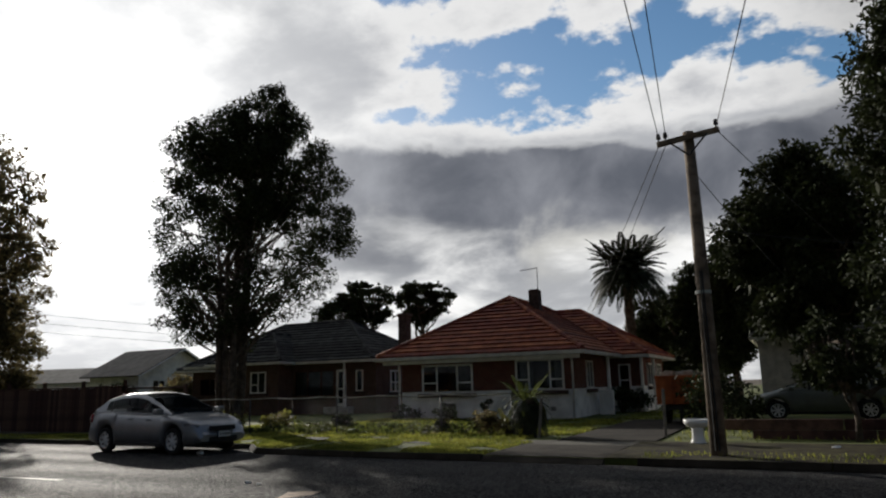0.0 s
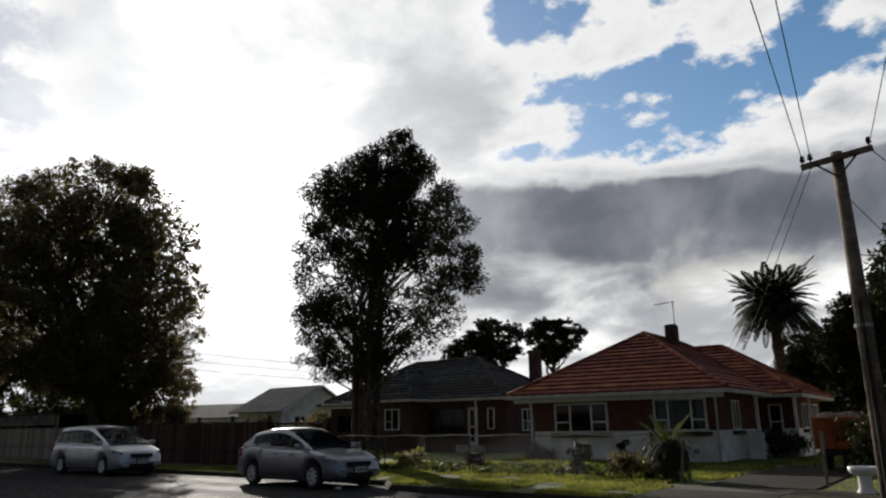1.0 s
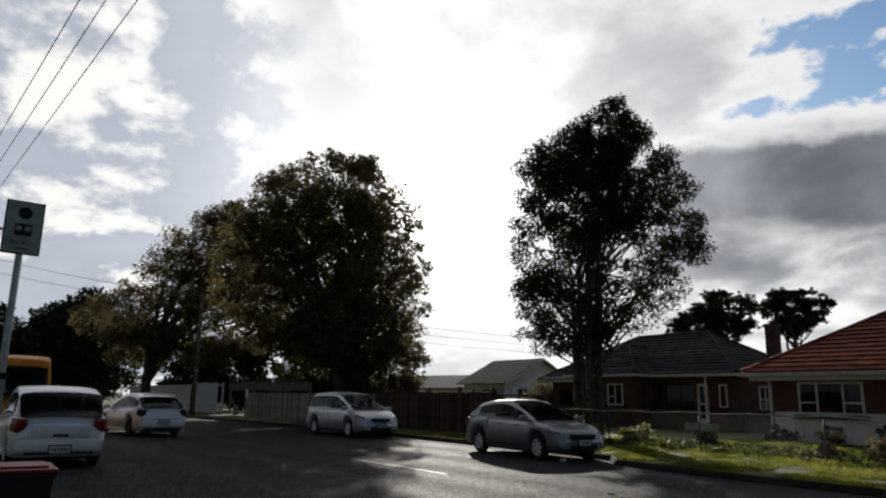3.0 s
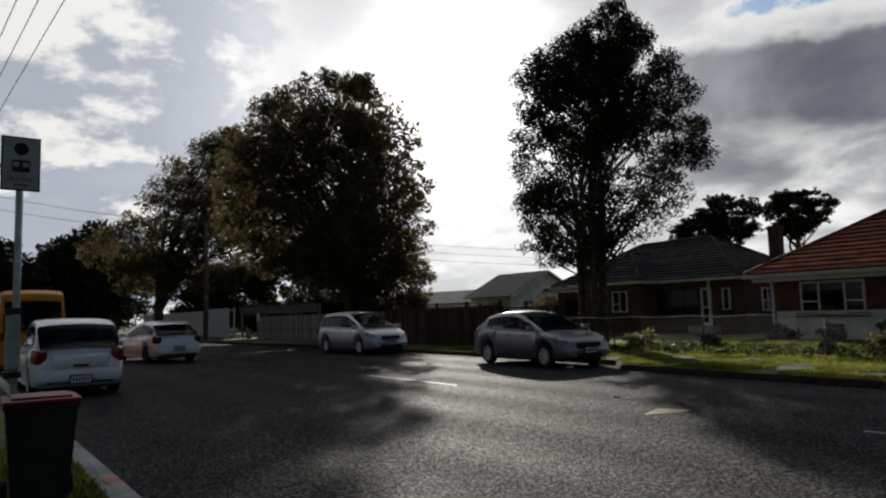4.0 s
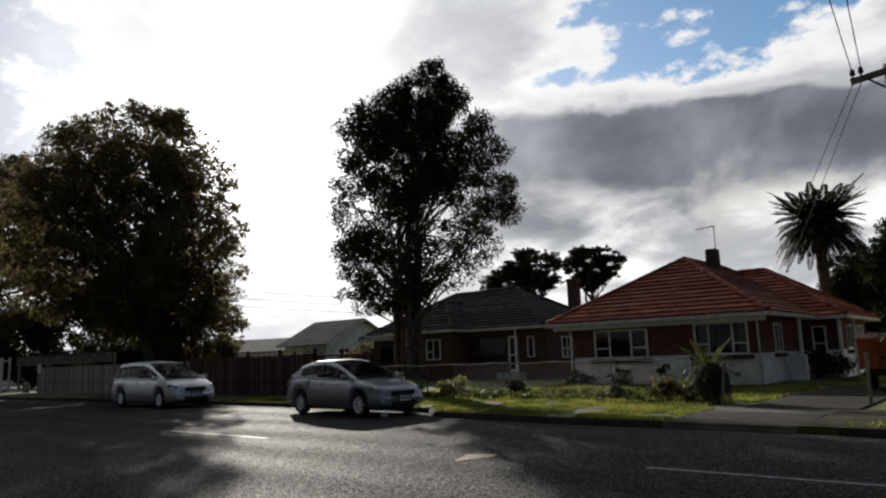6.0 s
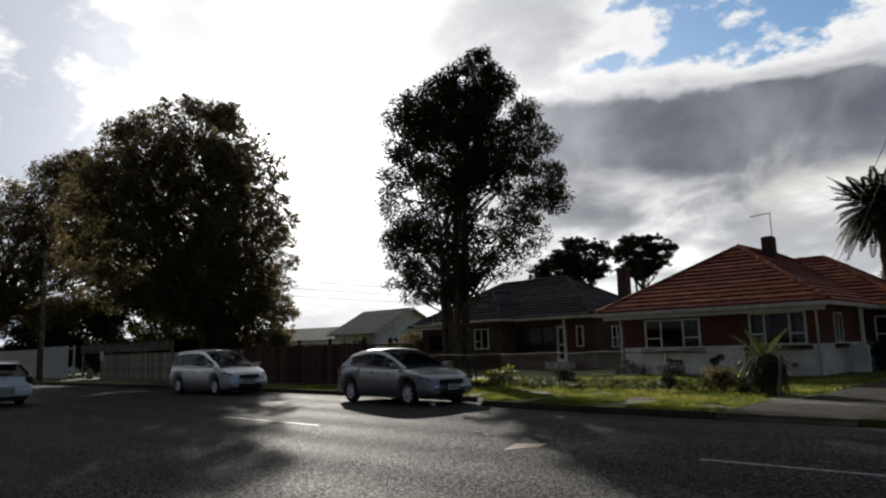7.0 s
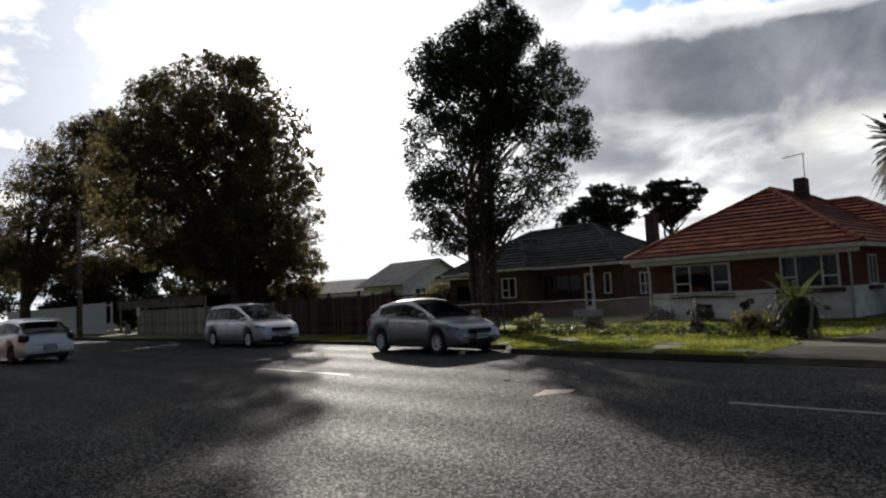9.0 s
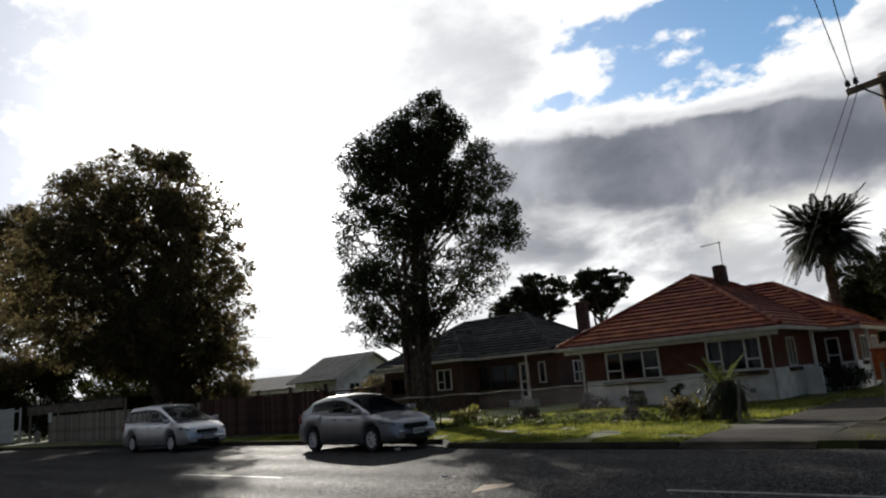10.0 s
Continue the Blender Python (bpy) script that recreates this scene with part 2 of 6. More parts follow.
MAT = {
    "asphalt": asphalt_material(),
    "concrete": material("worn_concrete", (0.3, 0.29, 0.27), 0.85, grain=1.6, fine=40, bump=0.3, vary=0.25),
    "path": material("dirty_concrete", (0.085, 0.077, 0.06), 0.9, grain=1.2, fine=30, bump=0.35, vary=0.3),
    # driveway's own dark colour; on the far kerb it paints in shade
    "drive": material("dark_drive_shaded_kerb", (0.032, 0.027, 0.021), 0.95, spec=0.08, grain=1.4, fine=30, bump=0.4, vary=0.3),
    # verge earth, its dark brown standing in for tree shade the sun misses
    "litter": material("leaf_litter", (0.036, 0.027, 0.017), 0.95, spec=0.1, grain=1.5, fine=25, bump=0.8, vary=0.35, second=(0.055, 0.05, 0.02)),
    "soil": material("soil", (0.09, 0.07, 0.05), 0.95, grain=2.0, bump=0.6, vary=0.3),
    "lawn": material("lawn_ground", (0.08, 0.1, 0.022), 0.95, grain=0.7, fine=30, bump=0.8, vary=0.35, second=(0.13, 0.145, 0.035)),
    "grass": material("grass_blades", (0.12, 0.15, 0.028), 0.6, grain=0.9, fine=20, vary=0.3, second=(0.27, 0.27, 0.05), translucent=0.6, random_by="island"),
    "paint_line": material("road_paint", (0.18, 0.175, 0.165), 0.7, grain=8, vary=0.3, bump=0.3),
    "red_tile": material("red_clay_tile", (0.25, 0.06, 0.029), 0.75, grain=2.2, fine=24, bump=0.35, vary=0.28, second=(0.33, 0.095, 0.045), random_by="object"),
    "dark_tile": material("grey_concrete_tile", (0.045, 0.045, 0.044), 0.9, spec=0.15, grain=2.0, fine=24, bump=0.35, vary=0.3, random_by="object"),
    "brick": brick_material("red_brick", (0.12, 0.04, 0.028), (0.16, 0.054, 0.036), (0.16, 0.136, 0.12)),
    "brick_dark": brick_material("brown_brick", (0.1, 0.058, 0.045), (0.13, 0.072, 0.055), (0.15, 0.135, 0.12)),
    "white_wall": material("white_plaster", (0.82, 0.81, 0.78), 0.8, grain=1.4, fine=30, bump=0.25, vary=0.12),
    "white_paint": material("white_paint", (0.76, 0.75, 0.72), 0.5, grain=3, fine=50, bump=0.08, vary=0.09),
    "gutter": material("cream_gutter_paint", (0.55, 0.52, 0.46), 0.5, grain=3, vary=0.15, bump=0.08),
    "dark_wood": material("brown_stained_wood", (0.085, 0.045, 0.035), 0.8, grain=3, fine=30, vary=0.3, bump=0.3, random_by="object"),
    "pale_wood": material("weathered_grey_wood", (0.3, 0.27, 0.23), 0.85, grain=2.5, fine=30, vary=0.28, bump=0.3, random_by="object"),
    "pole_wood": material("pole_timber", (0.17, 0.13, 0.095), 0.85, grain=4, fine=40, vary=0.35, bump=0.5),
    "steel": material("galvanised_steel", (0.4, 0.43, 0.39), 0.55, 0.3, grain=8, vary=0.15, bump=0.05),
    "dark_metal": material("dark_metal", (0.04, 0.04, 0.042), 0.5, 0.5, grain=8, vary=0.2, bump=0.05),
    "wire": material("weathered_wire", (0.05, 0.05, 0.052), 0.6, 0.3, vary=0.1),
    "porcelain": material("white_porcelain", base=(0.8, 0.79, 0.76), rough=0.2, spec=0.5, vary=0.05, bump=0.02),
    "orange": material("orange_painted_steel", (0.4, 0.1, 0.028), 0.55, grain=2, vary=0.25, bump=0.12),
    "bark": material("tree_bark", (0.085, 0.065, 0.05), 0.9, grain=5, fine=30, vary=0.35, bump=0.8),
    "leaf": material("dark_green_leaves", (0.026, 0.033, 0.013), 0.75, spec=0.12, grain=1.2, fine=12, vary=0.3, second=(0.046, 0.056, 0.021), translucent=0.14, random_by="island"),
    "leaf_light": material("olive_leaves", (0.115, 0.1, 0.045), 0.65, spec=0.3, grain=1.0, fine=12, vary=0.3, second=(0.2, 0.155, 0.07), translucent=0.65, random_by="island"),
    "weed": material("broad_weed_leaves", (0.06, 0.075, 0.02), 0.6, grain=1.0, fine=12, vary=0.3, second=(0.12, 0.14, 0.035), translucent=0.5, random_by="island"),
    "leaf_yellow": material("yellow_green_leaves", (0.17, 0.17, 0.035), 0.5, grain=1.0, fine=12, vary=0.3, second=(0.26, 0.24, 0.06), translucent=0.45, random_by="island"),
    "frond": material("palm_frond", (0.022, 0.028, 0.011), 0.7, spec=0.2, grain=2, vary=0.3, second=(0.034, 0.038, 0.015), translucent=0.03, random_by="island"),
    "silver": material("silver_car_paint", base=(0.5, 0.5, 0.51), rough=0.38, metal=0.45, spec=0.5, grain=3, vary=0.06, bump=0.01, coat=0.4),
    "grey_paint": material("grey_car_paint", base=(0.22, 0.225, 0.24), rough=0.38, metal=0.5, spec=0.5, grain=3, vary=0.06, bump=0.01, coat=0.35),
    # pale grey-green car paint, darkened to stand for the trees' shade
    "shaded_car_paint": material("shade_darkened_grey_green_paint", base=(0.12, 0.13, 0.115), rough=0.45, spec=0.4, grain=3, vary=0.08, bump=0.01),
    "white_car": material("white_car_paint", base=(0.72, 0.72, 0.71), rough=0.35, metal=0.0, spec=0.5, grain=2, vary=0.05, bump=0.01, coat=0.8),
    "yellow_car": material("yellow_orange_car_paint", base=(0.56, 0.19, 0.008), rough=0.6, metal=0.0, spec=0.25, grain=2, vary=0.08, bump=0.01, coat=0.1),
    "tyre": material("tyre_rubber", (0.018, 0.018, 0.019), 0.85, grain=10, vary=0.2, bump=0.2),
    "alloy": material("alloy_rim", base=(0.66, 0.66, 0.67), rough=0.4, metal=0.2, spec=0.5, grain=8, vary=0.1, bump=0.02),
    "black_rim": material("black_rim", (0.02, 0.02, 0.022), 0.4, 0.5, vary=0.1),
    "trim_black": material("black_plastic", (0.02, 0.02, 0.021), 0.6, vary=0.2, bump=0.05),
    "cloth": material("dark_car_seat_cloth", (0.03, 0.03, 0.033), 0.95, vary=0.2, bump=0.2),
    "red_lens": material("red_lamp_lens", base=(0.2, 0.008, 0.01), rough=0.15, spec=0.5, vary=0.08, bump=0.0, coat=0.6),
    "clear_lens": material("clear_lamp_lens", base=(0.11, 0.11, 0.115), rough=0.25, metal=0.0, spec=0.5, vary=0.1, bump=0.0, coat=0.8),
    "plate": material("plate_white", (0.62, 0.62, 0.6), 0.5, vary=0.05, bump=0.02),
    "ink": material("dark_ink", (0.02, 0.02, 0.022), 0.6, vary=0.1),
    "sign_face": material("pale_sign_face", (0.3, 0.34, 0.31), 0.5, vary=0.12, bump=0.03),
    "bin_green": material("dark_bin_plastic", (0.012, 0.014, 0.014), 0.6, vary=0.2, bump=0.05),
    "bin_red": material("red_bin_lid_plastic", (0.16, 0.012, 0.016), 0.5, vary=0.15, bump=0.05),
    "curtain": material("pale_curtain", (0.62, 0.6, 0.56), 0.9, vary=0.2, bump=0.2),
    "room_dark": material("dim_room", (0.05, 0.045, 0.04), 0.9, vary=0.2),
    "house_glass": glass_material("window_glass", (0.75, 0.8, 0.8), 0.7),
    "car_glass": glass_material("car_glass", (0.86, 0.89, 0.89), 0.95),
    "tint_glass": glass_material("tinted_car_glass", (0.07, 0.075, 0.08), 0.8, spec=0.3),
    "iron_roof": material("corrugated_grey_roof", (0.085, 0.082, 0.08), 0.9, 0.0, spec=0.15, grain=1.5, vary=0.2, bump=0.15),
    "chimney": material("sooty_chimney_brick", (0.09, 0.06, 0.05), 0.9, grain=6, vary=0.35, bump=0.5),
}


# ---- mesh helpers ----
def part(name, bm, mat, parent, label="", smooth_faces=False, kind=""):
    mesh = bpy.data.meshes.new(name)
    bm.to_mesh(mesh)
    bm.free()
    mesh.materials.append(MAT[mat] if isinstance(mat, str) else mat)
    if smooth_faces:
        mesh.polygons.foreach_set("use_smooth", [True] * len(mesh.polygons))
    ob = new(name, mesh)
    ob.parent = parent
    if label:
        ob["label"] = label
    if kind:
        ob["kind"] = kind
    return ob


def thing(name, m, label, category, group="", kind=""):
    ob = new(name)
    ob.empty_display_size = 0.2
    ob.matrix_basis = m
    return tagged(ob, label, category, group, kind)


def box(bm, x0, x1, y0, y1, z0, z1, bevel=0.0, m=None):
    b = bmesh.new() if bevel else bm
    vs = [b.verts.new((x, y, z)) for z in (z0, z1) for x, y in ((x0, y0), (x1, y0), (x1, y1), (x0, y1))]
    for f in ((3, 2, 1, 0), (4, 5, 6, 7), (0, 1, 5, 4), (1, 2, 6, 5), (2, 3, 7, 6), (3, 0, 4, 7)):
        b.faces.new([vs[i] for i in f])
    if bevel:
        bmesh.ops.bevel(b, geom=b.edges[:], offset=bevel, segments=2, profile=0.6, affect="EDGES")
        merge(bm, b, m)
    elif m is not None:
        bmesh.ops.transform(bm, matrix=m, verts=vs)
    return bm


def merge(bm, other, m=None):
    other.verts.ensure_lookup_table()
    other.verts.index_update()
    vs = [bm.verts.new(m @ v.co if m is not None else v.co) for v in other.verts]
    for f in other.faces:
        bm.faces.new([vs[v.index] for v in f.verts])
    other.free()


def cube(x0, x1, y0, y1, z0, z1, bevel=0.0, m=None):
    return box(bmesh.new(), x0, x1, y0, y1, z0, z1, bevel, m)


def rod(bm, points, radii, seg=8, caps=True):
    """A tapered tube along points."""
    points = [Vector(p) for p in points]
    if not isinstance(radii, (list, tuple)):
        radii = [radii] * len(points)
    rings, side = [], None
    for i, p in enumerate(points):
        d = (points[min(i + 1, len(points) - 1)] - points[max(i - 1, 0)]).normalized()
        if side is None:
            side = d.orthogonal().normalized()
        side = (side - d * side.dot(d)).normalized()
        other = d.cross(side)
        rings.append([bm.verts.new(p + radii[i] * (math.cos(2 * math.pi * k / seg) * side + math.sin(2 * math.pi * k / seg) * other)) for k in range(seg)])
    for a, b in zip(rings, rings[1:]):
        for k in range(seg):
            bm.faces.new((a[k], a[(k + 1) % seg], b[(k + 1) % seg], b[k]))
    if caps:
        bm.faces.new(rings[0][::-1])
        bm.faces.new(rings[-1])
    return bm


def lathe(bm, profile, seg=24, m=None):
    """Turns (radius, z) pairs about z."""
    m = m or Matrix()
    rings = [[bm.verts.new(m @ Vector((r * math.cos(2 * math.pi * k / seg), r * math.sin(2 * math.pi * k / seg), z))) for k in range(seg)] for r, z in profile]
    for a, b in zip(rings, rings[1:]):
        for k in range(seg):
            bm.faces.new((a[k], a[(k + 1) % seg], b[(k + 1) % seg], b[k]))
    bm.faces.new(rings[0][::-1])
    bm.faces.new(rings[-1])
    return bm


def sheet(bm, corners):
    return bm.faces.new([bm.verts.new(c) for c in corners])


def quads_mesh(name, quads, mat, parent, label="", kind="stuff"):
    """One mesh from an array of quads (n, 4, 3)."""
    n = len(quads)
    mesh = bpy.data.meshes.new(name)
    mesh.vertices.add(4 * n)
    mesh.vertices.foreach_set("co", np.ascontiguousarray(quads, dtype=np.float32).ravel())
    mesh.loops.add(4 * n)
    mesh.loops.foreach_set("vertex_index", np.arange(4 * n, dtype=np.int32))
    mesh.polygons.add(n)
    mesh.polygons.foreach_set("loop_start", np.arange(0, 4 * n, 4, dtype=np.int32))
    mesh.update(calc_edges=True)
    mesh.materials.append(MAT[mat])
    ob = new(name, mesh)
    ob.parent = parent
    if label:
        ob["label"] = label
    if kind:
        ob["kind"] = kind
    return ob


def structure(name, bm, mat, label, category=""):
    ob = part(name, bm, mat, None)
    return tagged(ob, label, category or name.split("_")[0], kind="structure")

# ---- ground, road, kerbs ----
KERB_NEAR, LINE_Y = 1.35, 18.3
FAR_EDGE = ((-160, 13.0), (-60, 13.2), (-40, 14.5), (-24, 14.95), (-14.6, 14.75), (-12.6, 14.4), (-11.6, 13.45), (-8.6, 13.12), (-5.6, 12.98), (4, 12.55), (90, 12.3))     # the far kerb's line


def far_y(x):
    return float(np.interp(x, [p[0] for p in FAR_EDGE], [p[1] for p in FAR_EDGE]))


def strip(front, back, z, depth=0.3, xs=(-160, -60, -40, -32, -24, -18, -14.6, -12.6, -11.6, -8.6, -5.6, 4, 40, 90)):
    """A slab between two lines y = front(x) and y = back(x)."""
    bm = bmesh.new()
    top = [(bm.verts.new((x, front(x), z)), bm.verts.new((x, back(x), z))) for x in xs]
    low = [(bm.verts.new((x, front(x), z - depth)), bm.verts.new((x, back(x), z - depth))) for x in xs]
    for i in range(len(xs) - 1):
        bm.faces.new((top[i][0], top[i + 1][0], top[i + 1][1], top[i][1]))
        bm.faces.new((low[i][0], low[i + 1][0], top[i + 1][0], top[i][0]))
        bm.faces.new((low[i + 1][1], low[i][1], top[i][1], top[i + 1][1]))
    return bm


structure("ground", cube(-900, 900, -900, 900, -0.6, -0.25), "soil", "bare dark earth reaching out to the horizon", "ground")
structure("road", strip(lambda x: KERB_NEAR, lambda x: far_y(x) + 0.05, 0.0, 0.2), "asphalt", "grey chip-seal road with worn patches and chips", "road")
structure("verge_near", cube(-160, 90, -60, KERB_NEAR - 0.256, -0.2, 0.1), "lawn", "grass verge on the near side of the road", "verge")
structure("verge_far", strip(lambda x: far_y(x) + 0.16, lambda x: far_y(x) + 2.4, 0.1), "lawn", "rough grass verge between kerb and footpath", "verge")
structure("footpath", strip(lambda x: far_y(x) + 2.4, lambda x: far_y(x) + 3.75, 0.11), "path", "worn pale concrete footpath beside the grass verge", "footpath")
structure("garden_ground", strip(lambda x: far_y(x) + 3.75, lambda x: 160, 0.09), "lawn", "weedy front lawns around the houses", "lawn")


def kerb(name, line, sign, label):
    """A kerb with a sloping face to the road, in lengths of concrete."""
    root = thing(name, pose(0, 0, 0), label, "kerb", kind="structure")
    prof = [(0.0, -0.2), (0.16, -0.2), (0.16, 0.1), (0.11, 0.125), (0.05, 0.125), (0.0, 0.02)]
    bm = bmesh.new()
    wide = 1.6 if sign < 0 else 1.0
    a = [bm.verts.new((0.01, sign * y * wide, z)) for y, z in prof]
    b = [bm.verts.new((2.99, sign * y * wide, z)) for y, z in prof]
    n = len(prof)
    for i in range(n):
        bm.faces.new((a[i], a[(i + 1) % n], b[(i + 1) % n], b[i]))
    bm.faces.new(a)
    bm.faces.new(b[::-1])
    bmesh.ops.recalc_face_normals(bm, faces=bm.faces)
    # far kerb is coloured near black for the shade under overhanging grass
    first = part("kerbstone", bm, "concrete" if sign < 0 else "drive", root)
    joints = sorted([-77.6 + 3 * i for i in range(35)] + ([-12.6] if sign > 0 else []))
    for i, (x, end) in enumerate(zip(joints, joints[1:])):
        if sign > 0 and -6.2 < x < -2.9:
            continue
        ob = first if i == 0 else new("kerbstone", first.data)
        ob.parent = root
        ob.location = (x, line(x), 0)
        ob.scale.x = math.hypot(end - x, line(end) - line(x)) / 3
        ob.rotation_euler.z = math.atan2(line(end) - line(x), end - x)
    return root


kerb("kerb_near", lambda x: KERB_NEAR, -1, "worn concrete kerb beside the near grass verge")
kerb("kerb_far", far_y, 1, "worn concrete kerb along the far grass verge, coloured dark for overhang shade")
# driveway, dipping to the road
bm = bmesh.new()
for x0, x1, f0, f1, z0, z1 in ((-5.6, -3.2, -0.02, 0.2, 0.012, 0.108), (-5.6, -3.2, 0.2, 2.42, 0.108, 0.128), (-5.2, -2.9, 3.7, 13.0, 0.125, 0.11)):
    c = [(x0, far_y(x0) + f0, z0), (x1, far_y(x1) + f0, z0), (x1, far_y(x1) + f1, z1), (x0, far_y(x0) + f1, z1)]
    sheet(bm, c)
    for i, j in ((3, 0), (1, 2), (0, 1)):
        sheet(bm, (c[i], (*c[i][:2], -0.1), (*c[j][:2], -0.1), c[j]))
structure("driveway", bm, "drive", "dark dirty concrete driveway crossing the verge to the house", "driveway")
# dark strip laid over the sunlit verge as painted tree shade
structure("leaf_litter", strip(lambda x: far_y(x) + 0.165, lambda x: far_y(x) + 3.74, 0.116, 0.1, (-3.2, 4, 20, 40)), "litter", "bare brown earth under the trees, coloured dark in place of their shade", "verge")
# centre line dashes
for x0, x1 in ((-15.3, -11.7), (-3.9, 3.0)):
    bm = bmesh.new()
    n = 10
    for i in range(n):
        a, b = x0 + (x1 - x0) * i / n, x0 + (x1 - x0) * (i + 1) / n
        w = 0.05 + 0.006 * random.uniform(-1, 1)
        sheet(bm, ((a, 8.58 - w, 0.004), (b, 8.58 - w, 0.004), (b, 8.58 + w, 0.004), (a, 8.58 + w, 0.004)))
    structure("lane_marking", bm, "paint_line", "worn white painted centre line on the road", "road marking")
# orange survey mark sprayed on the near kerb
bm = bmesh.new()
sheet(bm, ((-6.75, 1.14, 0.129), (-6.5, 1.15, 0.129), (-6.52, 1.27, 0.129), (-6.72, 1.25, 0.129)))
structure("paint_mark", bm, "orange", "faded orange paint mark on the concrete kerb", "paint mark")
# worn arrow head on the road
bm = bmesh.new()
sheet(bm, ((-6.45, 7.9, 0.004), (-6.2, 8.45, 0.004), (-6.28, 8.75, 0.004), (-6.72, 8.55, 0.004)))
structure("road_patch", bm, material("pale_patch", (0.3, 0.22, 0.15), 0.8, grain=8, vary=0.25), "pale flattened piece of cardboard on the road", "litter")


# ---- houses ----
def roof_plane(root, name, a, b, c, d, mat, step=0.36, drop=0.075):
    """Overlapping tile courses between the eave a-b and the ridge d-c; every course is a strip with a thick lower edge."""
    a, b, c, d = (Vector(p) for p in (a, b, c, d))
    normal = (b - a).cross(d - a).normalized()
    run = ((c + d) / 2 - (a + b) / 2).length
    n = max(3, round(run / step))
    for i in range(n):
        f0, f1 = i / n, min(1.0, (i + 1.12) / n)
        p, q, r, s = a.lerp(d, f0), b.lerp(c, f0), b.lerp(c, f1), a.lerp(d, f1)
        lift = normal * drop
        bm = bmesh.new()
        k = max(2, int((q - p).length / 0.6))
        low = [[], [], []]
        for j in range(k + 1):
            u = j / k
            jit = normal * random.uniform(-0.006, 0.006)
            low[0].append(bm.verts.new(p.lerp(q, u) - lift * 0.3))
            low[1].append(bm.verts.new(p.lerp(q, u) + lift + jit))
            low[2].append(bm.verts.new(s.lerp(r, u) + normal * 0.004))
        for j in range(k):
            for e in (0, 1):
                bm.faces.new((low[e][j], low[e][j + 1], low[e + 1][j + 1], low[e + 1][j]))
        part(name, bm, mat, root)


def ridge_cap(root, p, q, mat, r=0.11):
    p, q = Vector(p), Vector(q)
    n = max(2, round((q - p).length / 0.4))
    for i in range(n):
        part("ridge_cap", rod(bmesh.new(), [p.lerp(q, i / n), p.lerp(q, (i + 0.97) / n)], [r * 1.1, r * 0.95], 8), mat, root)


def hip_roof(root, x0, x1, y0, y1, ze, zr, mat, along="y", ends=(True, True)):
    """A hipped roof over the eaves rectangle; the ridge runs along y or x; an end is hipped or runs on."""
    half = (x1 - x0) / 2 if along == "y" else (y1 - y0) / 2
    if along == "y":
        xm = (x0 + x1) / 2
        r0, r1 = (xm, y0 + half * ends[0], zr), (xm, y1 - half * ends[1], zr)
        planes = [((x0, y1, ze), (x0, y0, ze), r0, r1), ((x1, y0, ze), (x1, y1, ze), r1, r0)]
        if ends[0]:
            planes.append(((x0, y0, ze), (x1, y0, ze), r0, r0))
        if ends[1]:
            planes.append(((x1, y1, ze), (x0, y1, ze), r1, r1))
        corners = [((x0, y0, ze), r0), ((x1, y0, ze), r0)] * ends[0] + [((x0, y1, ze), r1), ((x1, y1, ze), r1)] * ends[1]
    else:
        ym = (y0 + y1) / 2
        r0, r1 = (x0 + half * ends[0], ym, zr), (x1 - half * ends[1], ym, zr)
        planes = [((x0, y0, ze), (x1, y0, ze), r1, r0), ((x1, y1, ze), (x0, y1, ze), r0, r1)]
        if ends[0]:
            planes.append(((x0, y1, ze), (x0, y0, ze), r0, r0))
        if ends[1]:
            planes.append(((x1, y0, ze), (x1, y1, ze), r1, r1))
        corners = [((x0, y0, ze), r0), ((x0, y1, ze), r0)] * ends[0] + [((x1, y0, ze), r1), ((x1, y1, ze), r1)] * ends[1]
    roof = bmesh.new()
    for pl in planes:
        pts = [Vector(p) - Vector((0, 0, 0.03)) for p in pl]
        sheet(roof, pts[:3] if (pts[2] - pts[3]).length < 1e-4 else pts)
    sheet(roof, ((x0, y1, ze - 0.04), (x1, y1, ze - 0.04), (x1, y0, ze - 0.04), (x0, y0, ze - 0.04)))
    base = part("roof", roof, mat, root)
    for pl in planes:
        roof_plane(base, "tile_course", *pl, mat)
    for p, q in corners + [(r0, r1)]:
        if (Vector(p) - Vector(q)).length > 0.5:
            ridge_cap(base, Vector(p) + Vector((0, 0, 0.03)), Vector(q) + Vector((0, 0, 0.03)), mat)
    for gx0, gx1, gy0, gy1 in ((x0 - 0.1, x1 + 0.1, y0 - 0.1, y0), (x0 - 0.1, x1 + 0.1, y1, y1 + 0.1), (x0 - 0.1, x0, y0, y1), (x1, x1 + 0.1, y0, y1)):
        part("gutter", cube(gx0, gx1, gy0, gy1, ze - 0.17, ze - 0.02, 0.02), "gutter", root, "cream painted gutter")
    return base


